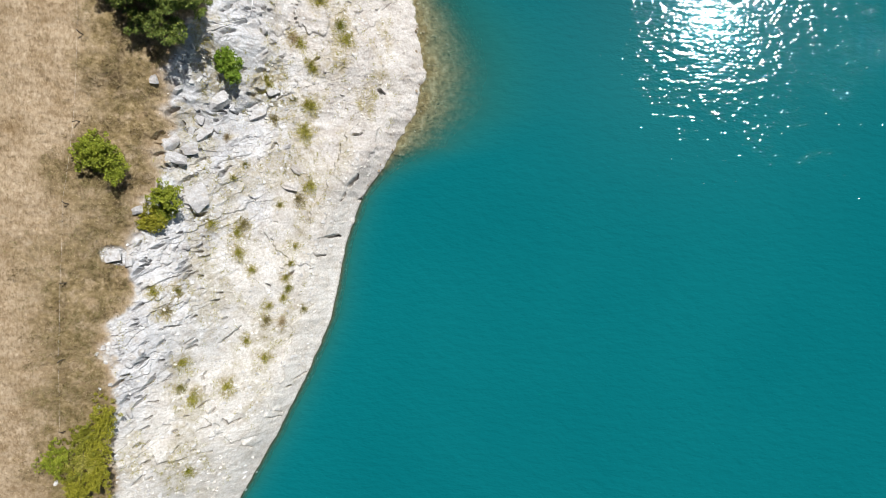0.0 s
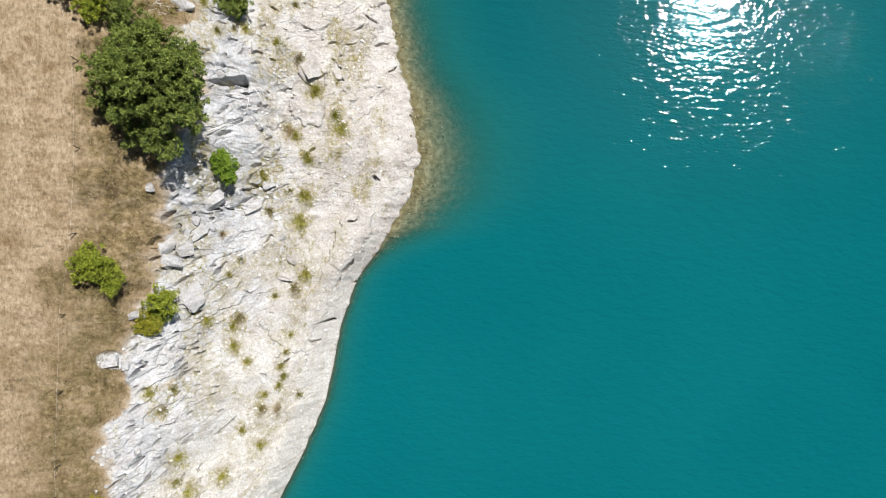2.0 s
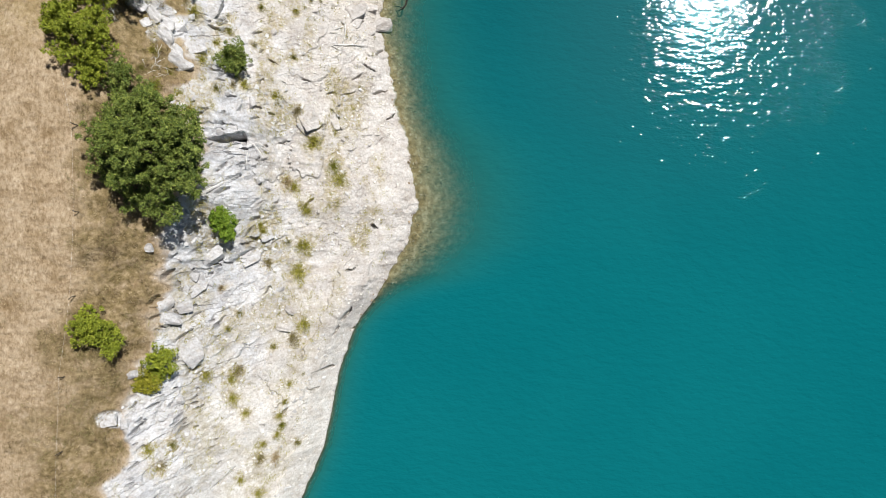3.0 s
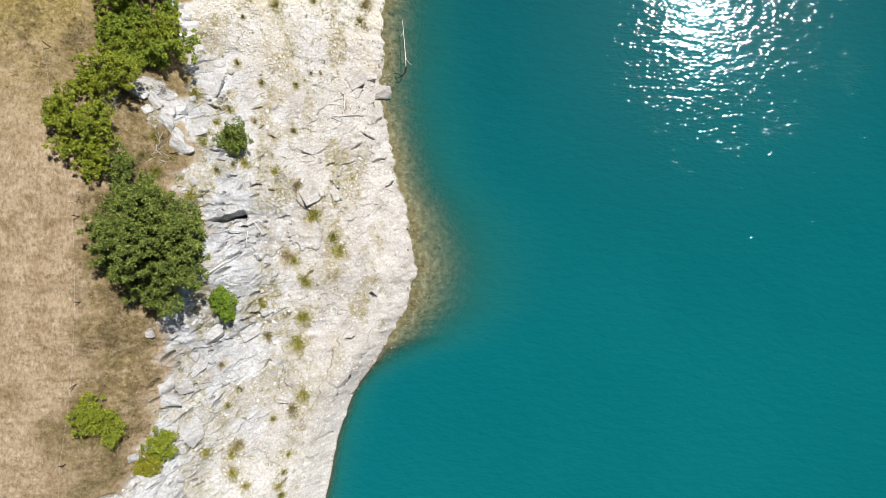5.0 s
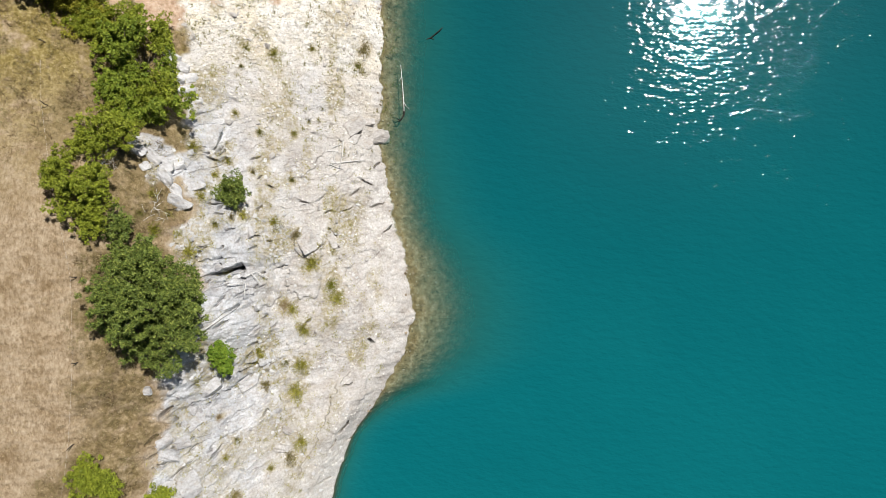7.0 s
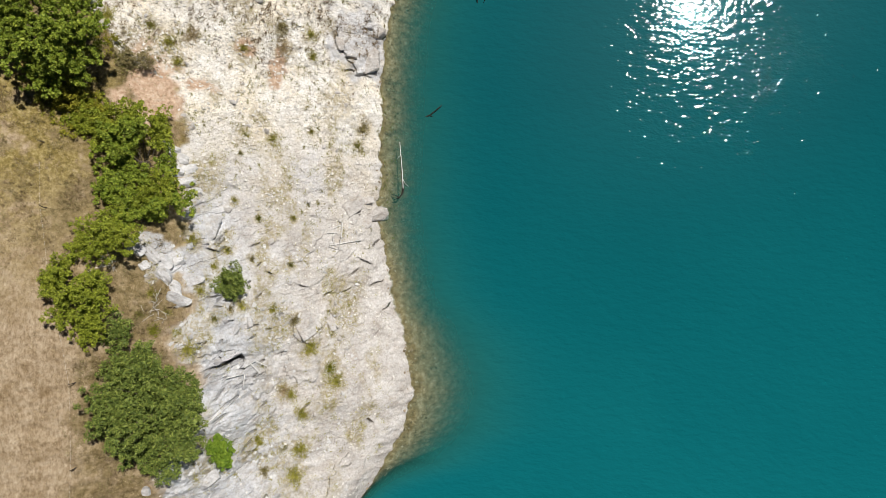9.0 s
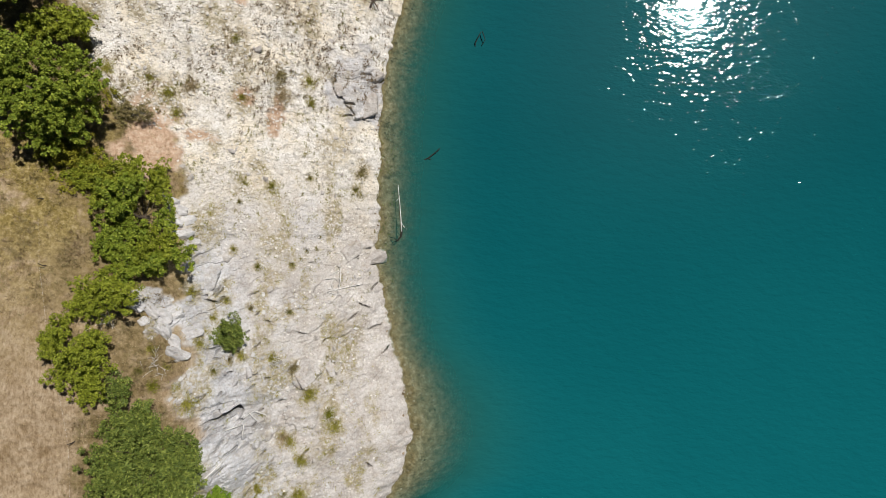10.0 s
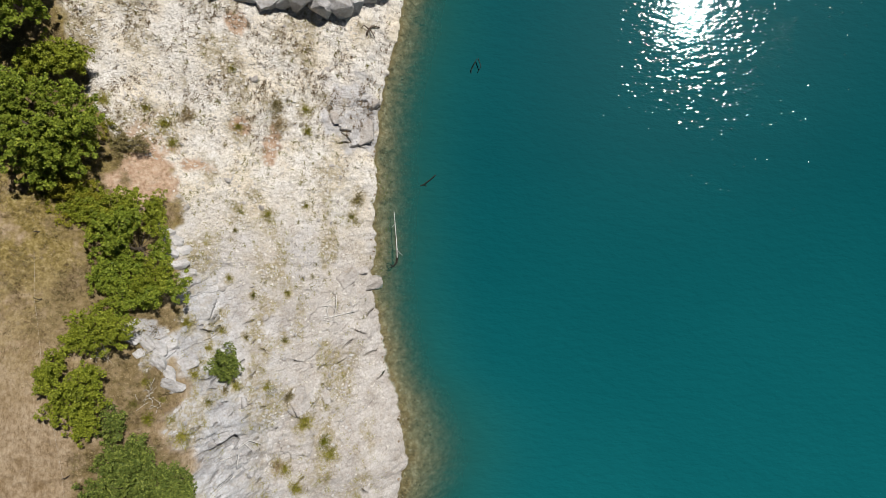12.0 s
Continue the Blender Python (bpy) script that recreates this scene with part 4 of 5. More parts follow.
def chipped(rng, cuts, rough=0.05):
    """A ball cut flat by planes into a small rock of about two metres across."""
    v, tris = BALL
    v = np.sign(v) * np.abs(v) ** 0.24
    for k in range(cuts):
        w = rng.normal(size=3) * np.array([1, 1, 0.8])
        w /= np.linalg.norm(w)
        cut = 0.55 + 0.45 * rng.random()
        v = v - np.maximum(v @ w - cut, 0)[:, None] * w
    v = v / np.abs(v).max(0)
    seed = int(rng.integers(1000))
    bumps = fbm(v[:, 0] * 2.3 + seed, v[:, 1] * 2.3 + v[:, 2] * 1.9, seed, 4)
    return v * (1 + rough * bumps)[:, None], tris


def hewn(rng, size, worn=0.014):
    """A broken block: the hull of a shaken box, its edges worn and its faces uneven."""
    bm = bmesh.new()
    for k in range(22):
        w = rng.normal(size=3)
        w = np.sign(w) * (np.abs(w) / np.abs(w).max()) ** 0.75
        bm.verts.new(Vector(w * np.array([1, 1, 0.9]) * (0.72 + 0.36 * rng.random())))
    bmesh.ops.convex_hull(bm, input=bm.verts)
    bmesh.ops.delete(bm, geom=[v for v in bm.verts if not v.link_faces], context="VERTS")
    bmesh.ops.scale(bm, vec=Vector(size) * 0.52, verts=bm.verts)
    bmesh.ops.dissolve_limit(bm, angle_limit=radians(14), verts=bm.verts, edges=bm.edges)
    bmesh.ops.bevel(bm, geom=bm.edges[:], offset=worn * min(1.0, max(size)), segments=1, affect="EDGES", clamp_overlap=True)
    bmesh.ops.triangulate(bm, faces=bm.faces)
    for k in range(3):
        long = [e for e in bm.edges if e.calc_length() > 0.1]
        if long:
            bmesh.ops.subdivide_edges(bm, edges=long, cuts=1)
            bmesh.ops.triangulate(bm, faces=[f for f in bm.faces if len(f.verts) > 3])
    verts = np.array([v.co[:] for v in bm.verts])
    tris = np.array([[v.index for v in f.verts] for f in bm.faces])
    bm.free()
    seed = int(rng.integers(1000))
    q = verts * 2.6 + seed
    lift = 0.05 * fbm(q[:, 0] + 0.7 * q[:, 2], q[:, 1] + 0.6 * q[:, 2], seed, 5) + 0.03 * fbm(q[:, 0] * 0.8, q[:, 1] * 4, seed + 9, 3)
    return verts + np.stack([lift * 0.6, lift * 0.6, lift], 1), tris


def block(name, label, x, y, size, turn=0.0, tip=(0, 0), sink=0.35, seed=1, material=None):
    """One rock, shaped for its place. size: length, width and height."""
    rng = np.random.default_rng(seed)
    v, tris = hewn(rng, size)
    ob = new(name, mesh_of(name, v, tris, material or STONE_GREY, False))
    ob.matrix_world = pose(x, y, ground(x, y) + size[2] * (0.5 - sink), tip[0], tip[1], turn)
    return tagged(ob, label, "rock")


# the white outcrop above the pine
for k, (x, y, l, w, h, turn) in enumerate([(-10.45, 16.4, 0.9, 0.5, 0.5, -50), (-10.75, 16.9, 1.0, 0.6, 0.6, -60), (-10.9, 17.5, 0.9, 0.7, 0.6, -35), (-11.3, 17.9, 0.9, 0.5, 0.5, -40),
                                           (-11.75, 18.2, 0.8, 0.6, 0.5, -30), (-10.5, 17.6, 0.6, 0.4, 0.4, 10), (-11.5, 17.4, 0.5, 0.4, 0.35, 30),
                                           (-11.25, 22.9, 0.9, 0.5, 0.5, -30), (-10.85, 22.5, 0.7, 0.5, 0.4, -20), (-10.55, 22.0, 0.8, 0.5, 0.4, 10), (-11.0, 21.8, 0.7, 0.6, 0.5, -40), (-10.65, 21.35, 0.9, 0.5, 0.5, 20), (-10.2, 20.9, 0.5, 0.4, 0.3, 0)]):
    tagged(block("limestone_outcrop", "white weathered outcrop rock above brown soil", x, y, (l, w, h), turn, (0, 16), 0.5, 140 + k, STONE_WHITE), group="white outcrop rocks")
block("limestone_boulder", "upright grey boulder at the hedge's foot", -9.55, 19.15, (0.8, 1.3, 0.9), -12, (0, 18), 0.35, 28)
block("limestone_block", "pale broken block among herbs", -9.9, 16.8, (0.9, 0.8, 0.5), 20, (0, 25), 0.4, 29)
block("limestone_block", "pale broken block among herbs", -10.3, 15.85, (1.2, 0.6, 0.5), -35, (0, 20), 0.4, 30)
for k, (x, y, l, w, h, turn) in enumerate([(-3.2, 20.6, 1.5, 0.9, 0.6, 50), (-2.0, 20.15, 1.3, 0.8, 0.5, 5), (-2.75, 19.7, 1.3, 0.9, 0.5, 30), (-3.3, 19.75, 0.9, 0.6, 0.5, 65), (-2.5, 20.9, 0.7, 0.5, 0.4, 20), (-2.25, 28.75, 1.5, 1.3, 0.5, 20),
                                           (-1.85, 30.5, 0.7, 0.5, 0.4, 40), (-3.85, 29.3, 0.5, 0.75, 0.4, 15)]):
    tagged(block("shore_block", "cream limestone block at the water's edge", x, y, (l, w, h), turn, (0, 18), 0.4, 40 + k, STONE_CREAM), group="blocks at the water's edge")
for k, (x, y, l, w, h, turn) in enumerate([(-10.4, 2.6, 0.9, 1.5, 0.6, 20), (-8.4, 7.1, 1.3, 1.0, 0.6, 30), (-11.1, 4.9, 0.9, 0.6, 0.5, 35), (-10.6, 4.7, 0.8, 0.6, 0.5, 10), (-11.0, 4.2, 1.0, 0.6, 0.5, -20),
                                           (-10.1, 5.6, 1.0, 0.7, 0.5, 40), (-11.4, 3.6, 0.7, 0.5, 0.4, 15), (-9.5, 7.2, 1.1, 0.8, 0.6, 35), (-7.5, 8.1, 0.7, 0.6, 0.4, 20), (-9.2, 3.9, 0.8, 0.5, 0.4, 45)]):
    tagged(block("limestone_block", "grey broken block at the top of the bank", x, y, (l, w, h), turn, (0, 26), 0.62, 60 + k), group="blocks along the top of the bank")
block("meadow_stone", "white stone lying in the dry grass", -13.4, -0.2, (0.8, 0.75, 0.35), 20, (0, 0), 0.35, 95)
for k, (x, y, l) in enumerate([(-14.0, -4.3, 0.3), (-13.75, -4.65, 0.22), (-14.25, -4.6, 0.18), (-13.95, -5.0, 0.2), (-14.5, -7.1, 0.25), (-14.3, -6.2, 0.16), (-16.5, -10.6, 0.24)]):
    block("meadow_stone", "small white stone lying in dry grass", x, y, (l, l * 0.8, l * 0.5), 40 * k, (0, 0), 0.3, 200 + k, STONE_WHITE)
block("meadow_stone", "white stone in the shade of the pine", -11.4, 7.5, (0.45, 0.4, 0.3), 0, (0, 0), 0.3, 96)
block("meadow_stone", "pale stone beside a green bush", -12.4, 1.8, (0.6, 0.35, 0.35), 15, (0, 0), 0.3, 97)
block("cream_slab", "loose cream slab lying on the bank", -6.8, 3.3, (0.85, 0.5, 0.3), -25, (0, 30), 0.2, 98, STONE_CREAM)
block("cream_slab", "loose cream slab lying on the bank", -6.55, 4.2, (0.6, 0.35, 0.3), -40, (0, 30), 0.2, 99, STONE_CREAM)
block("cream_slab", "cracked cream slab on the bank", -4.3, 14.2, (0.5, 1.0, 0.35), 20, (0, 22), 0.3, 100, STONE_CREAM)
block("cream_slab", "flat cream slab bedded in the bank", -5.4, 14.2, (1.2, 1.3, 0.4), 30, (0, 33), 0.5, 101, STONE_CREAM)
# the outcrop that closes the scree to the north
for k, (x, y, l, w, h, turn) in enumerate([(-8.7, 35.1, 1.6, 1.4, 0.8, 10), (-7.8, 34.75, 1.3, 1.0, 0.8, -15), (-6.9, 34.6, 1.2, 0.9, 0.9, 20), (-6.1, 34.8, 1.0, 1.0, 1.3, -5), (-5.3, 35.1, 1.4, 1.3, 2.2, 10),
                                           (-4.4, 35.0, 1.4, 1.2, 2.4, -12), (-3.5, 35.2, 1.3, 1.2, 2.4, 15), (-2.8, 35.6, 1.2, 1.2, 2.2, 35), (-2.2, 36.0, 1.1, 1.0, 1.8, 40), (-1.4, 36.6, 1.0, 0.9, 1.0, 30),
                                           (-7.4, 35.9, 2.4, 1.6, 1.6, 0), (-4.2, 36.5, 3.0, 2.0, 3.0, 5), (-6.0, 37.4, 3.4, 2.6, 2.4, 0), (-2.6, 37.3, 2.4, 2.0, 2.4, 25)]):
    tagged(block("outcrop_rock", "pale grey rugged outcrop rock above the scree", x, y, (l, w, h), turn, (3, 4), 0.3, 110 + k, STONE_GREY), group="rocks of the outcrop")


def scatter(rng, count, x0, x1, y0, y1, chance):
    """Places over the plan, kept by chance(x, y)."""
    px, py = rng.uniform(x0, x1, count), rng.uniform(y0, y1, count)
    keep = rng.random(count) < chance(px, py)
    return px[keep], py[keep]


# loose rocks that can be told apart
rng = np.random.default_rng(7)
variants = [mesh_of("loose_rock", *chipped(rng, 11), STONE_GREY) for k in range(8)] + [mesh_of("loose_rock", *chipped(rng, 11), STONE_CREAM) for k in range(8)]


def rock_chance(x, y):
    meadow, grey, scree, red, litter = zones(x, y)
    return np.clip((1 - meadow) * (0.25 + 0.6 * grey + 0.35 * scree) * step(0.3, 1.0, shore_x(y) - x) * step(-0.2, 0.5, fbm(x * 0.7, y * 0.7, 171, 3)), 0, 1)


px, py = scatter(rng, 1500, -15.5, 0, -13, 36, rock_chance)
px, py = px[:290], py[:290]
pz, pg = height(px, py), zones(px, py)[1]
for x, y, z, g in zip(px, py, pz, pg):
    size = (0.10 + 0.2 * rng.random() ** 2.5) * (0.75 + 0.5 * g)
    ob = new("loose_rock", variants[int(rng.integers(8)) + (0 if g > 0.5 and y < 19 else 8)])
    ob.matrix_world = pose(x, y, z + 0.05 * size, rng.uniform(-20, 20), rng.uniform(5, 40), rng.uniform(0, 360)) @ Matrix.Diagonal((size, size * rng.uniform(0.55, 0.9), size * rng.uniform(0.35, 0.6), 1))
    tagged(ob, "grey angular rock lying on the bank" if g > 0.5 else "cream angular rock lying on the bank", "rock", "loose rocks on the bank")


def strewn(name, label, category, count, area, chance, low, high, flat, seed, material):
    """Small stones, too many to count, in one mesh."""
    rng = np.random.default_rng(seed)
    px, py = scatter(rng, count, *area, chance)
    pz, n = height(px, py), len(px)
    cube = np.array([(x, y, z) for x in (-1, 1) for y in (-1, 1) for z in (-1, 1)]) * 0.8
    shapes = [cube + rng.normal(size=(8, 3)) * 0.28 for k in range(10)]
    tris = np.array([(0, 1, 3), (0, 3, 2), (4, 6, 7), (4, 7, 5), (0, 4, 5), (0, 5, 1), (2, 3, 7), (2, 7, 6), (0, 2, 6), (0, 6, 4), (1, 5, 7), (1, 7, 3)])
    ball = np.array(shapes)[rng.integers(10, size=n)]
    size = low + (high - low) * rng.random(n) ** 3
    a = rng.uniform(0, 2 * np.pi, n)
    ball = ball * np.array([1, 0.75, flat]) * size[:, None, None]
    rx = ball[..., 0] * np.cos(a)[:, None] - ball[..., 1] * np.sin(a)[:, None]
    ry = ball[..., 0] * np.sin(a)[:, None] + ball[..., 1] * np.cos(a)[:, None]
    v = np.stack([rx + px[:, None], ry + py[:, None], ball[..., 2] + rx * -0.5 + (pz + 0.3 * size)[:, None]], 2)
    f = tris[None] + (np.arange(n) * ball.shape[1])[:, None, None]
    return tagged(new(name, mesh_of(name, v.reshape(-1, 3), f.reshape(-1, 3), material)), label, category, kind="stuff")


def scree_chance(x, y):
    meadow, grey, scree, red, litter = zones(x, y)
    lines = step(-0.3, 0.5, fbm(x * 1.1, y * 0.5, 181, 3))
    return np.clip((1 - meadow) * (0.02 + 0.6 * scree + 0.34 * lines * (1 - grey) * (1 - scree)) * step(0.1, 0.5, shore_x(y) - x), 0, 1)


strewn("scree_stones", "small pale angular stones strewn over the bank", "scree", 80000, (-15.8, 0.2, -14, 37), scree_chance, 0.014, 0.075, 0.6, 31, PEBBLE)
strewn("rubble", "broken grey shards of limestone lying between slabs", "rubble", 26000, (-15.2, -3, -14, 20),
       lambda x, y: np.clip((1 - zones(x, y)[0]) * (0.2 + 0.4 * zones(x, y)[1]) * step(-0.25, 0.45, fbm(x * 0.8, y * 0.8, 185, 3)), 0, 1), 0.022, 0.105, 0.4, 33, RUBBLE)
strewn("shore_stones", "small brown stones along the shallow waterline", "stones", 11000, (-12, 2.2, -14, 37),
       lambda x, y: step(-2.2, -0.2, shore_x(y) - x) * step(0.35, 0.05, shore_x(y) - x) * step(1, 5, y), 0.02, 0.085, 0.6, 32, WEEDSTONE)


# ------------------------------------------------------------------ herbs, grass and weeds
def sprig(rng, count, wide, tall, long, broad):
    """A tuft of narrow leaves that rise and lean outwards from one foot."""
    a, r = rng.uniform(0, 2 * np.pi, count), np.minimum(wide * 0.3 * np.abs(rng.normal(size=count)), wide * (0.4 + 0.12 * rng.random(count)))
    r = r * (0.72 + 0.28 * np.sin(a * 2 + 1) * np.sin(a * 3 + count))
    spot = np.stack([r * np.cos(a), r * np.sin(a)], 1)
    root = np.stack([spot[:, 0], spot[:, 1], -0.03 + tall * 0.5 * rng.random(count) * np.maximum(1 - r / wide, 0)], 1)
    way = np.stack([np.cos(a) * (0.3 + r / wide), np.sin(a) * (0.3 + r / wide), np.full(count, 0.75)], 1) + rng.normal(size=(count, 3)) * 0.4
    way /= np.linalg.norm(way, axis=1, keepdims=True)
    side = np.cross(way, rng.normal(size=(count, 3)))
    side /= np.linalg.norm(side, axis=1, keepdims=True)
    ln = (long * (0.5 + rng.random(count)))[:, None]
    v = np.stack([root, root + way * ln * 0.4 + side * broad * 0.5, root + way * ln, root + way * ln * 0.4 - side * broad * 0.5], 1)
    return v.reshape(-1, 3), np.arange(4 * count).reshape(-1, 4)


rng = np.random.default_rng(19)
tufts = [(mesh_of("herb_tuft", *sprig(rng, 700, 1.0, 0.3, 0.14, 0.018), m), word) for m, word in
         ((HERB, "dry olive"), (WEED, "olive-green"), (WITHER, "withered brown-green"), (HERB, "yellow-green"), (STRAW, "straw-coloured"), (HEATH, "dense green"))]
kinds = [0, 3, 0, 3, 2, 1, 0, 3, 5, 0, 1, 3, 0, 2, 4]
for k, (x, y, width) in enumerate(HERBS):
    me, word = tufts[kinds[k % len(kinds)]]
    ob = new("herb_tuft", me)
    ob.matrix_world = pose(x, y, ground(x, y), 0, 24, 9 * (k % 7) - 30) @ Matrix.Diagonal((width * 1.15, width * (1.1 + 0.14 * (k % 5)), 0.5 + 0.25 * width, 1))
    tagged(ob, word + " herb tuft rooted in the stony bank", "plant", "herb tufts on the bank")


def sown(name, label, category, count, area, chance, make, material, seed):
    """Small plants beyond counting, in one mesh."""
    rng = np.random.default_rng(seed)
    px, py = scatter(rng, count, *area, chance)
    pz = height(px, py)
    verts, faces = make(rng, len(px))
    each = verts.shape[1]
    verts = verts + np.stack([px, py, pz], 1)[:, None]
    me = mesh_of(name, verts.reshape(-1, 3), np.arange(len(px) * each).reshape(-1, 4), material)
    return tagged(new(name, me), label, category, kind="stuff")


def blades(tall, broad, lean, leaves=1, spread=0.0):
    def make(rng, n):
        a = rng.uniform(0, 2 * np.pi, (n, leaves))
        way = np.stack([np.cos(a) * lean, np.sin(a) * lean, np.full((n, leaves), 0.6)], 2) + rng.normal(size=(n, leaves, 3)) * 0.2
        way /= np.linalg.norm(way, axis=2, keepdims=True)
        side = np.cross(way, rng.normal(size=(n, leaves, 3)))
        side *= broad * 0.5 / np.linalg.norm(side, axis=2, keepdims=True)
        ln = (tall * (0.5 + rng.random((n, 1, 1)))) * (0.6 + 0.6 * rng.random((n, leaves, 1)))
        foot = -0.03 * np.array([0, 0, 1]) + rng.normal(size=(n, leaves, 3)) * np.array([spread, spread, 0]) * (0.5 + rng.random((n, 1, 1)))
        v = np.stack([foot, foot + way * ln * 0.45 + side, foot + way * ln, foot + way * ln * 0.45 - side], 2)
        return v.reshape(n, leaves * 4, 3), None
    return make


MEADOW = (-19.4, -8.8, -15, 37)
sown("dry_grass", "short dry straw-coloured grass of the meadow", "grass", 11000, MEADOW, lambda x, y: zones(x, y)[0] * (0.45 + 0.55 * step(-0.4, 0.4, fbm(x * 0.8, y * 0.8, 191, 3))), blades(0.12, 0.016, 1.0, 12, 0.09), STRAW, 41)
sown("withered_herbs", "withered brown-green herbs along the meadow's edge", "plants", 24000, MEADOW,
     lambda x, y: (1 - zones(x, y)[3]) * np.maximum(zones(x, y)[4], 0.9 * step(16, 21, y) * zones(x, y)[0]) * step(-0.2, 0.4, fbm(x * 1.3, y * 1.3, 193, 3)), blades(0.15, 0.017, 0.8, 22, 0.12), WITHER, 42)
sown("dry_scrub", "brown withered scrub between meadow and rock", "plants", 9000, MEADOW,
     lambda x, y: (1 - zones(x, y)[3]) * np.maximum(zones(x, y)[4], 0.55 * step(15, 20, y) * zones(x, y)[0]) * step(-0.2, 0.5, fbm(x * 1.1 + 40, y * 1.1, 197, 3)), blades(0.19, 0.024, 0.8, 18, 0.12), SCRUB, 45)
sown("scree_weeds", "small dark weeds dotted over the scree", "plants", 7500, (-15.5, -1, 16, 36),
     lambda x, y: (1 - zones(x, y)[0]) * zones(x, y)[2] * (0.045 + 0.2 * step(0.1, 0.5, fbm(x * 0.6, y * 0.6, 195, 3))), blades(0.11, 0.026, 1.0, 34, 0.055), WEED, 43)
sown("withered_weeds", "withered brown weeds dotted over the upper scree", "plants", 5200, (-15.5, -1, 25, 36.5),
     lambda x, y: (1 - zones(x, y)[0]) * step(25.5, 28.5, y) * (0.12 + 0.6 * step(0.0, 0.45, fbm(x * 0.8, y * 0.8, 199, 3))), blades(0.12, 0.028, 1.0, 24, 0.065), SCRUB, 46)
sown("bank_weeds", "small olive weeds in the joints of the rock", "plants", 12000, (-14.5, -0.5, -13, 25),
     lambda x, y: (1 - zones(x, y)[0]) * (0.04 + 0.1 * step(5, 8, y) + 0.8 * herbage(x, y)) * step(0.5, 1.5, shore_x(y) - x), blades(0.12, 0.018, 0.9, 22, 0.09), HERB, 44)


# ------------------------------------------------------------------ fence, dead wood and roots
fence = tagged(new("fence"), "wire fence on thin dark wooden posts in dry grass", "fence")
posts = [(-15.8, -8.1), (-15.4, -4.75), (-14.96, -1.36), (-14.55, 2.0), (-14.02, 5.45), (-13.66, 9.0), (-13.58, 12.6), (-14.5, 16.9), (-15.2, 19.9), (-15.72, 22.8)]
heads = []
for k, (x, y) in enumerate(posts):
    z = ground(x, y)
    top = Vector((x + 0.09 * math.sin(3.1 * k), y + 0.1 * math.cos(2.3 * k), z + 0.52))
    heads.append(top)
    part("post", mesh_of("post", *tube([(x, y, z - 0.2), (x, y, z + 0.25), top], [0.024, 0.022, 0.018], 7), POSTWOOD), fence)
for drop in (0.06,):
    line = []
    for a, b in zip(heads, heads[1:]):
        line += [a.lerp(b, q) - Vector((0, 0, drop + 0.16 * q * (1 - q))) for q in (0, 0.33, 0.67)]
    part("wire", mesh_of("wire", *tube(line, [0.0018] * len(line), 4), DEADWOOD), fence)


def laid(x, y, lift=0.04):
    return (x, y, ground(x, y) + lift)


def sticks(name, label, rows, material, group=""):
    """Dead wood: each row is a stick, its thickness first, then its points."""
    thing = tagged(new(name), label, "dead wood", group)
    for thick, *pts in rows:
        n = len(pts)
        part("stick", mesh_of("stick", *tube(pts, [thick * (1 - 0.6 * k / (n - 1)) for k in range(n)], 6), material, True), thing)
    return thing


sticks("driftwood", "bleached driftwood branches lying on the bank", [
    (0.05, laid(-4.35, 18.35, 0.14), laid(-3.8, 18.45, 0.15), laid(-2.75, 18.65, 0.17)), (0.035, laid(-3.75, 19.6, 0.16), laid(-3.75, 18.9, 0.18), laid(-3.9, 18.15, 0.16)),
    (0.03, laid(-4.25, 19.2, 0.1), laid(-3.85, 19.45, 0.18), laid(-3.65, 19.25, 0.14)), (0.025, laid(-4.4, 18.3, 0.1), laid(-4.0, 18.15, 0.13), laid(-3.7, 18.1, 0.1)),
    (0.025, laid(-4.5, 19.0, 0.12), laid(-4.0, 19.05, 0.2), laid(-3.6, 18.6, 0.2)), (0.02, laid(-3.3, 18.55, 0.18), laid(-3.1, 18.9, 0.18), laid(-2.8, 18.95, 0.14)), (0.02, laid(-4.1, 18.4, 0.16), laid(-4.2, 18.8, 0.18), laid(-4.0, 19.3, 0.14))], DEADWOOD)
sunk = 0.04
sticks("fallen_trunk", "bleached thin dead trunk lying in the shallows", [
    (0.035, (-0.52, 21.62, sunk + 0.06), (-0.56, 22.4, sunk + 0.07), (-0.62, 23.2, sunk + 0.05), (-0.72, 24.3, sunk)),
    (0.02, (-0.56, 22.2, sunk + 0.05), (-0.4, 21.9, sunk + 0.04), (-0.2, 21.75, sunk)), (0.015, (-0.65, 23.6, sunk + 0.04), (-0.85, 23.35, sunk))], DEADWOOD)
sticks("sunken_stump", "black wet stump at the fallen trunk's foot", [
    (0.06, (-0.5, 21.7, 0.06), (-0.55, 21.35, 0.1), (-0.75, 21.1, 0.04), (-1.05, 21.0, -0.1)), (0.04, (-0.75, 21.1, 0.04), (-0.95, 21.25, -0.05), (-1.2, 21.3, -0.15))], WETWOOD)
sticks("sunken_branch", "black wet branch rising out of the lake", [
    (0.055, (0.3, 25.72, -0.3), (0.6, 25.72, -0.08), (1.0, 25.85, 0.03), (1.4, 26.15, 0.12), (1.68, 26.4, 0.16)), (0.03, (1.0, 25.85, 0.03), (1.15, 25.78, 0.02), (1.25, 25.72, -0.1))], WETWOOD)
sticks("sunken_branch", "black forked twig rising out of the lake", [
    (0.035, (3.72, 32.1, -0.2), (3.72, 32.5, 0.1), (3.95, 32.9, 0.35), (4.05, 33.1, 0.3)), (0.03, (4.12, 33.1, 0.3), (4.28, 32.65, 0.3), (3.98, 32.2, -0.15))], WETWOOD)
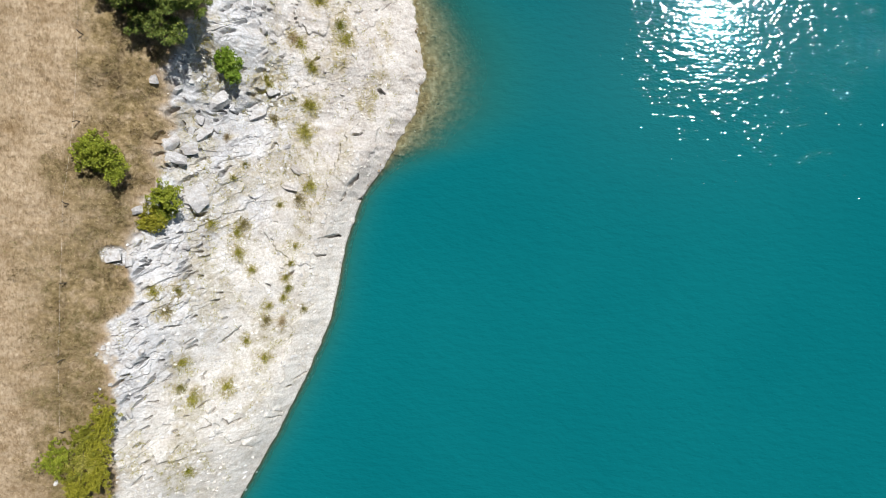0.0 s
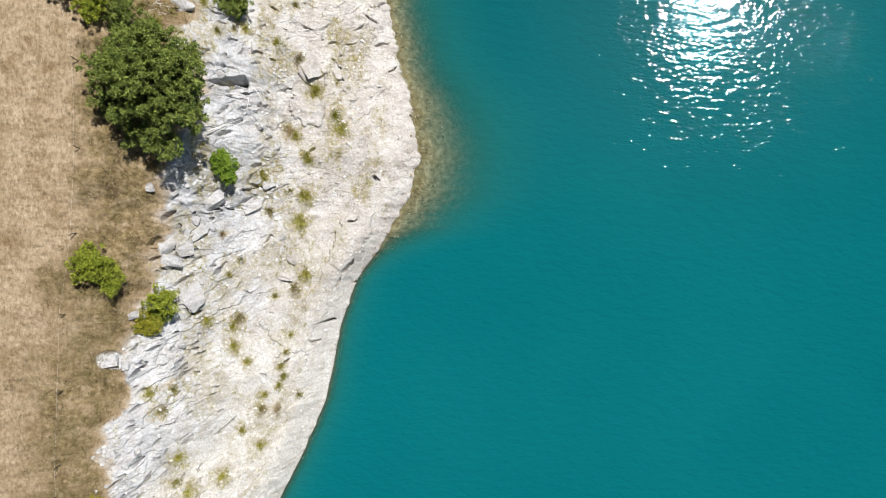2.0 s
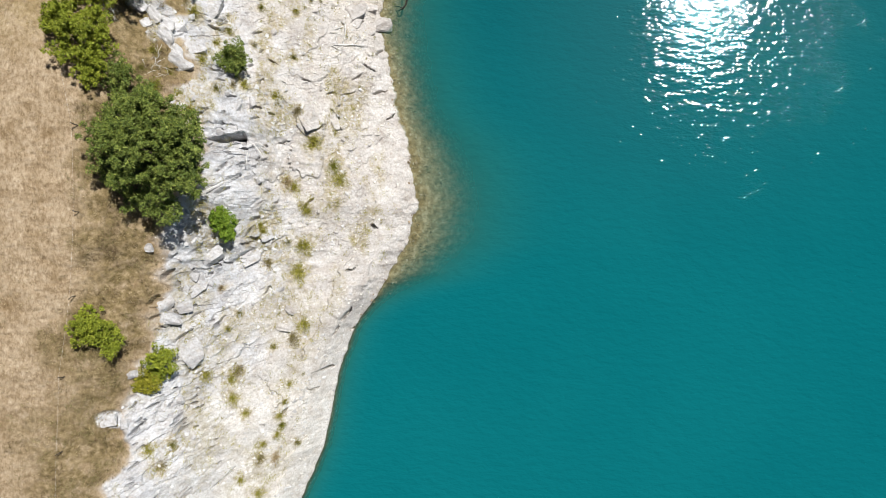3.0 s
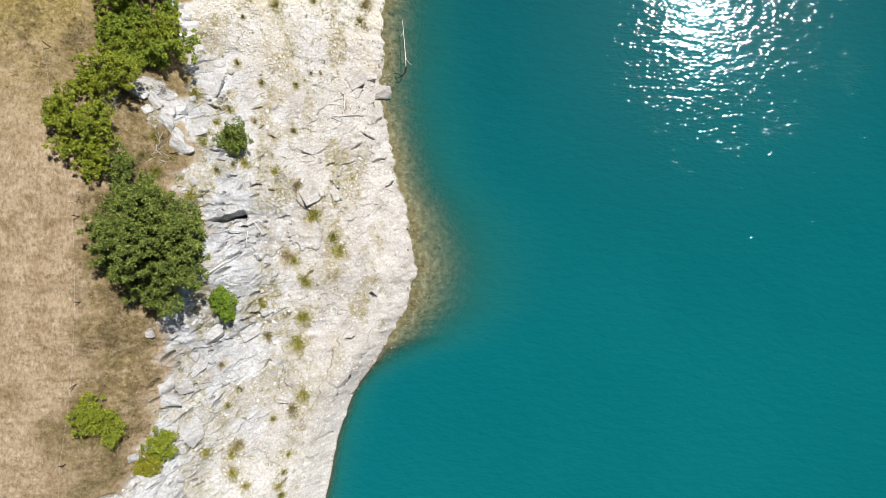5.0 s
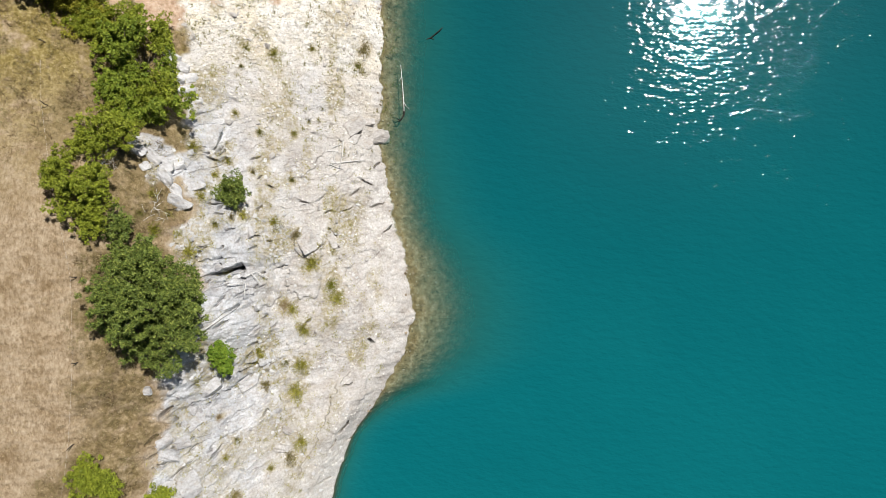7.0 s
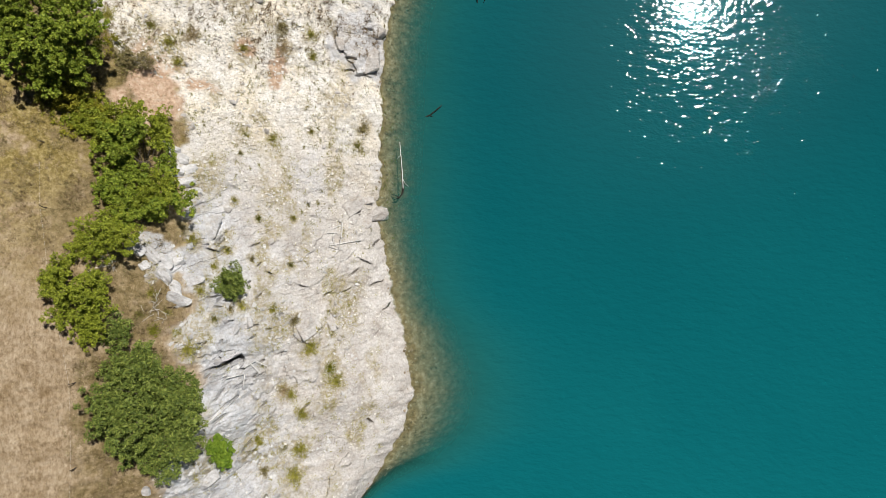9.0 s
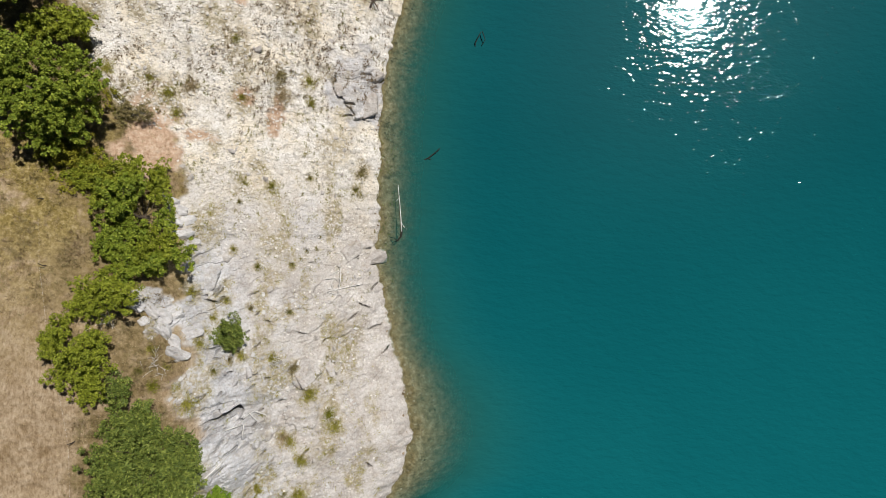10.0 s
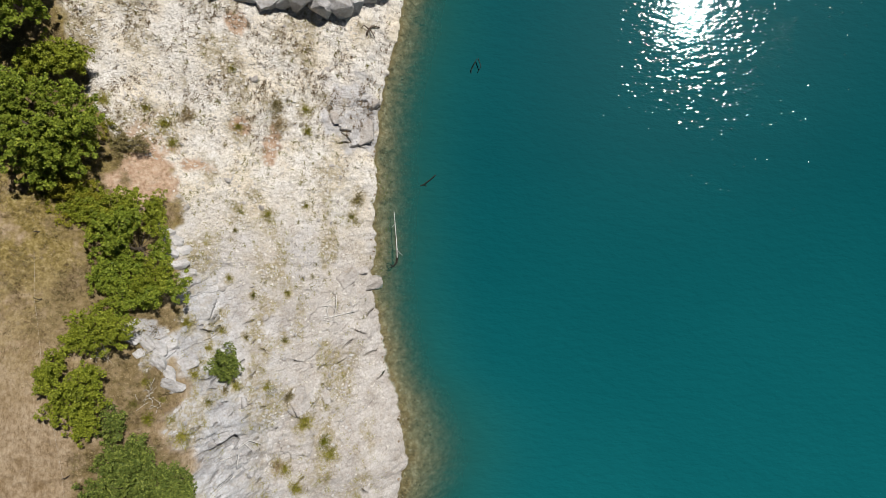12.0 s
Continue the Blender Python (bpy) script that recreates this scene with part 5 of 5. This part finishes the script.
sticks("root_stump", "grey upturned roots of a stump on the scree", [
    (0.07, laid(-2.2, 34.0), laid(-2.05, 34.3, 0.25), laid(-1.85, 34.55, 0.2), laid(-1.5, 34.6, 0.06)), (0.05, laid(-2.05, 34.3, 0.25), laid(-2.3, 34.45, 0.3), laid(-2.4, 34.35, 0.15)),
    (0.05, laid(-2.0, 34.35, 0.2), laid(-1.85, 34.1, 0.3), laid(-1.75, 33.95, 0.1))], BARK)
sticks("dead_branch", "bleached dead twigs fallen on a grey slab", [
    (0.025, laid(-7.9, 12.4, 0.4), laid(-7.5, 12.65, 0.4), laid(-7.05, 12.3, 0.35), laid(-7.15, 11.9, 0.35)), (0.03, laid(-8.5, 12.05, 0.4), laid(-7.85, 12.1, 0.45)),
    (0.03, laid(-7.9, 12.1, 0.4), laid(-7.95, 11.4, 0.4)), (0.03, laid(-9.15, 10.1, 0.5), laid(-8.2, 10.95, 0.5)), (0.02, laid(-7.7, 12.6, 0.4), laid(-7.4, 12.1, 0.4), laid(-7.5, 11.8, 0.35))], DEADWOOD)


def dead_bush(at, label, radius, count, seed):
    rng = np.random.default_rng(seed)
    base = Vector((at[0], at[1], ground(*at) - 0.05))
    rows = []
    for k in range(count):
        a, r = rng.uniform(0, 2 * math.pi), radius * 0.7 * math.sqrt(rng.random())
        foot = base + Vector((r * math.cos(a), r * math.sin(a), 0.05))
        w = Vector((rng.normal(), rng.normal(), 0.3 + 0.4 * rng.random())).normalized() * radius * (0.3 + 0.5 * rng.random())
        bend = foot + w * 0.5 + Vector(rng.normal(size=3) * 0.07)
        rows.append((0.011, foot, bend, foot + w + Vector(rng.normal(size=3) * 0.05)))
        rows.append((0.007, bend, bend + Vector(rng.normal(size=3) * 0.16) + w * 0.3))
    return tagged(sticks("dead_bush", label, rows, DEADWOOD), category="bush")


dead_bush((-6.7, 14.9), "leafless grey bush on the stony bank", 0.55, 26, 51)
dead_bush((-12.95, 17.55), "leafless grey twigs between two junipers", 0.75, 26, 52)
dead_bush((-11.2, 15.4), "fallen grey dead branches on brown soil", 0.8, 14, 53)
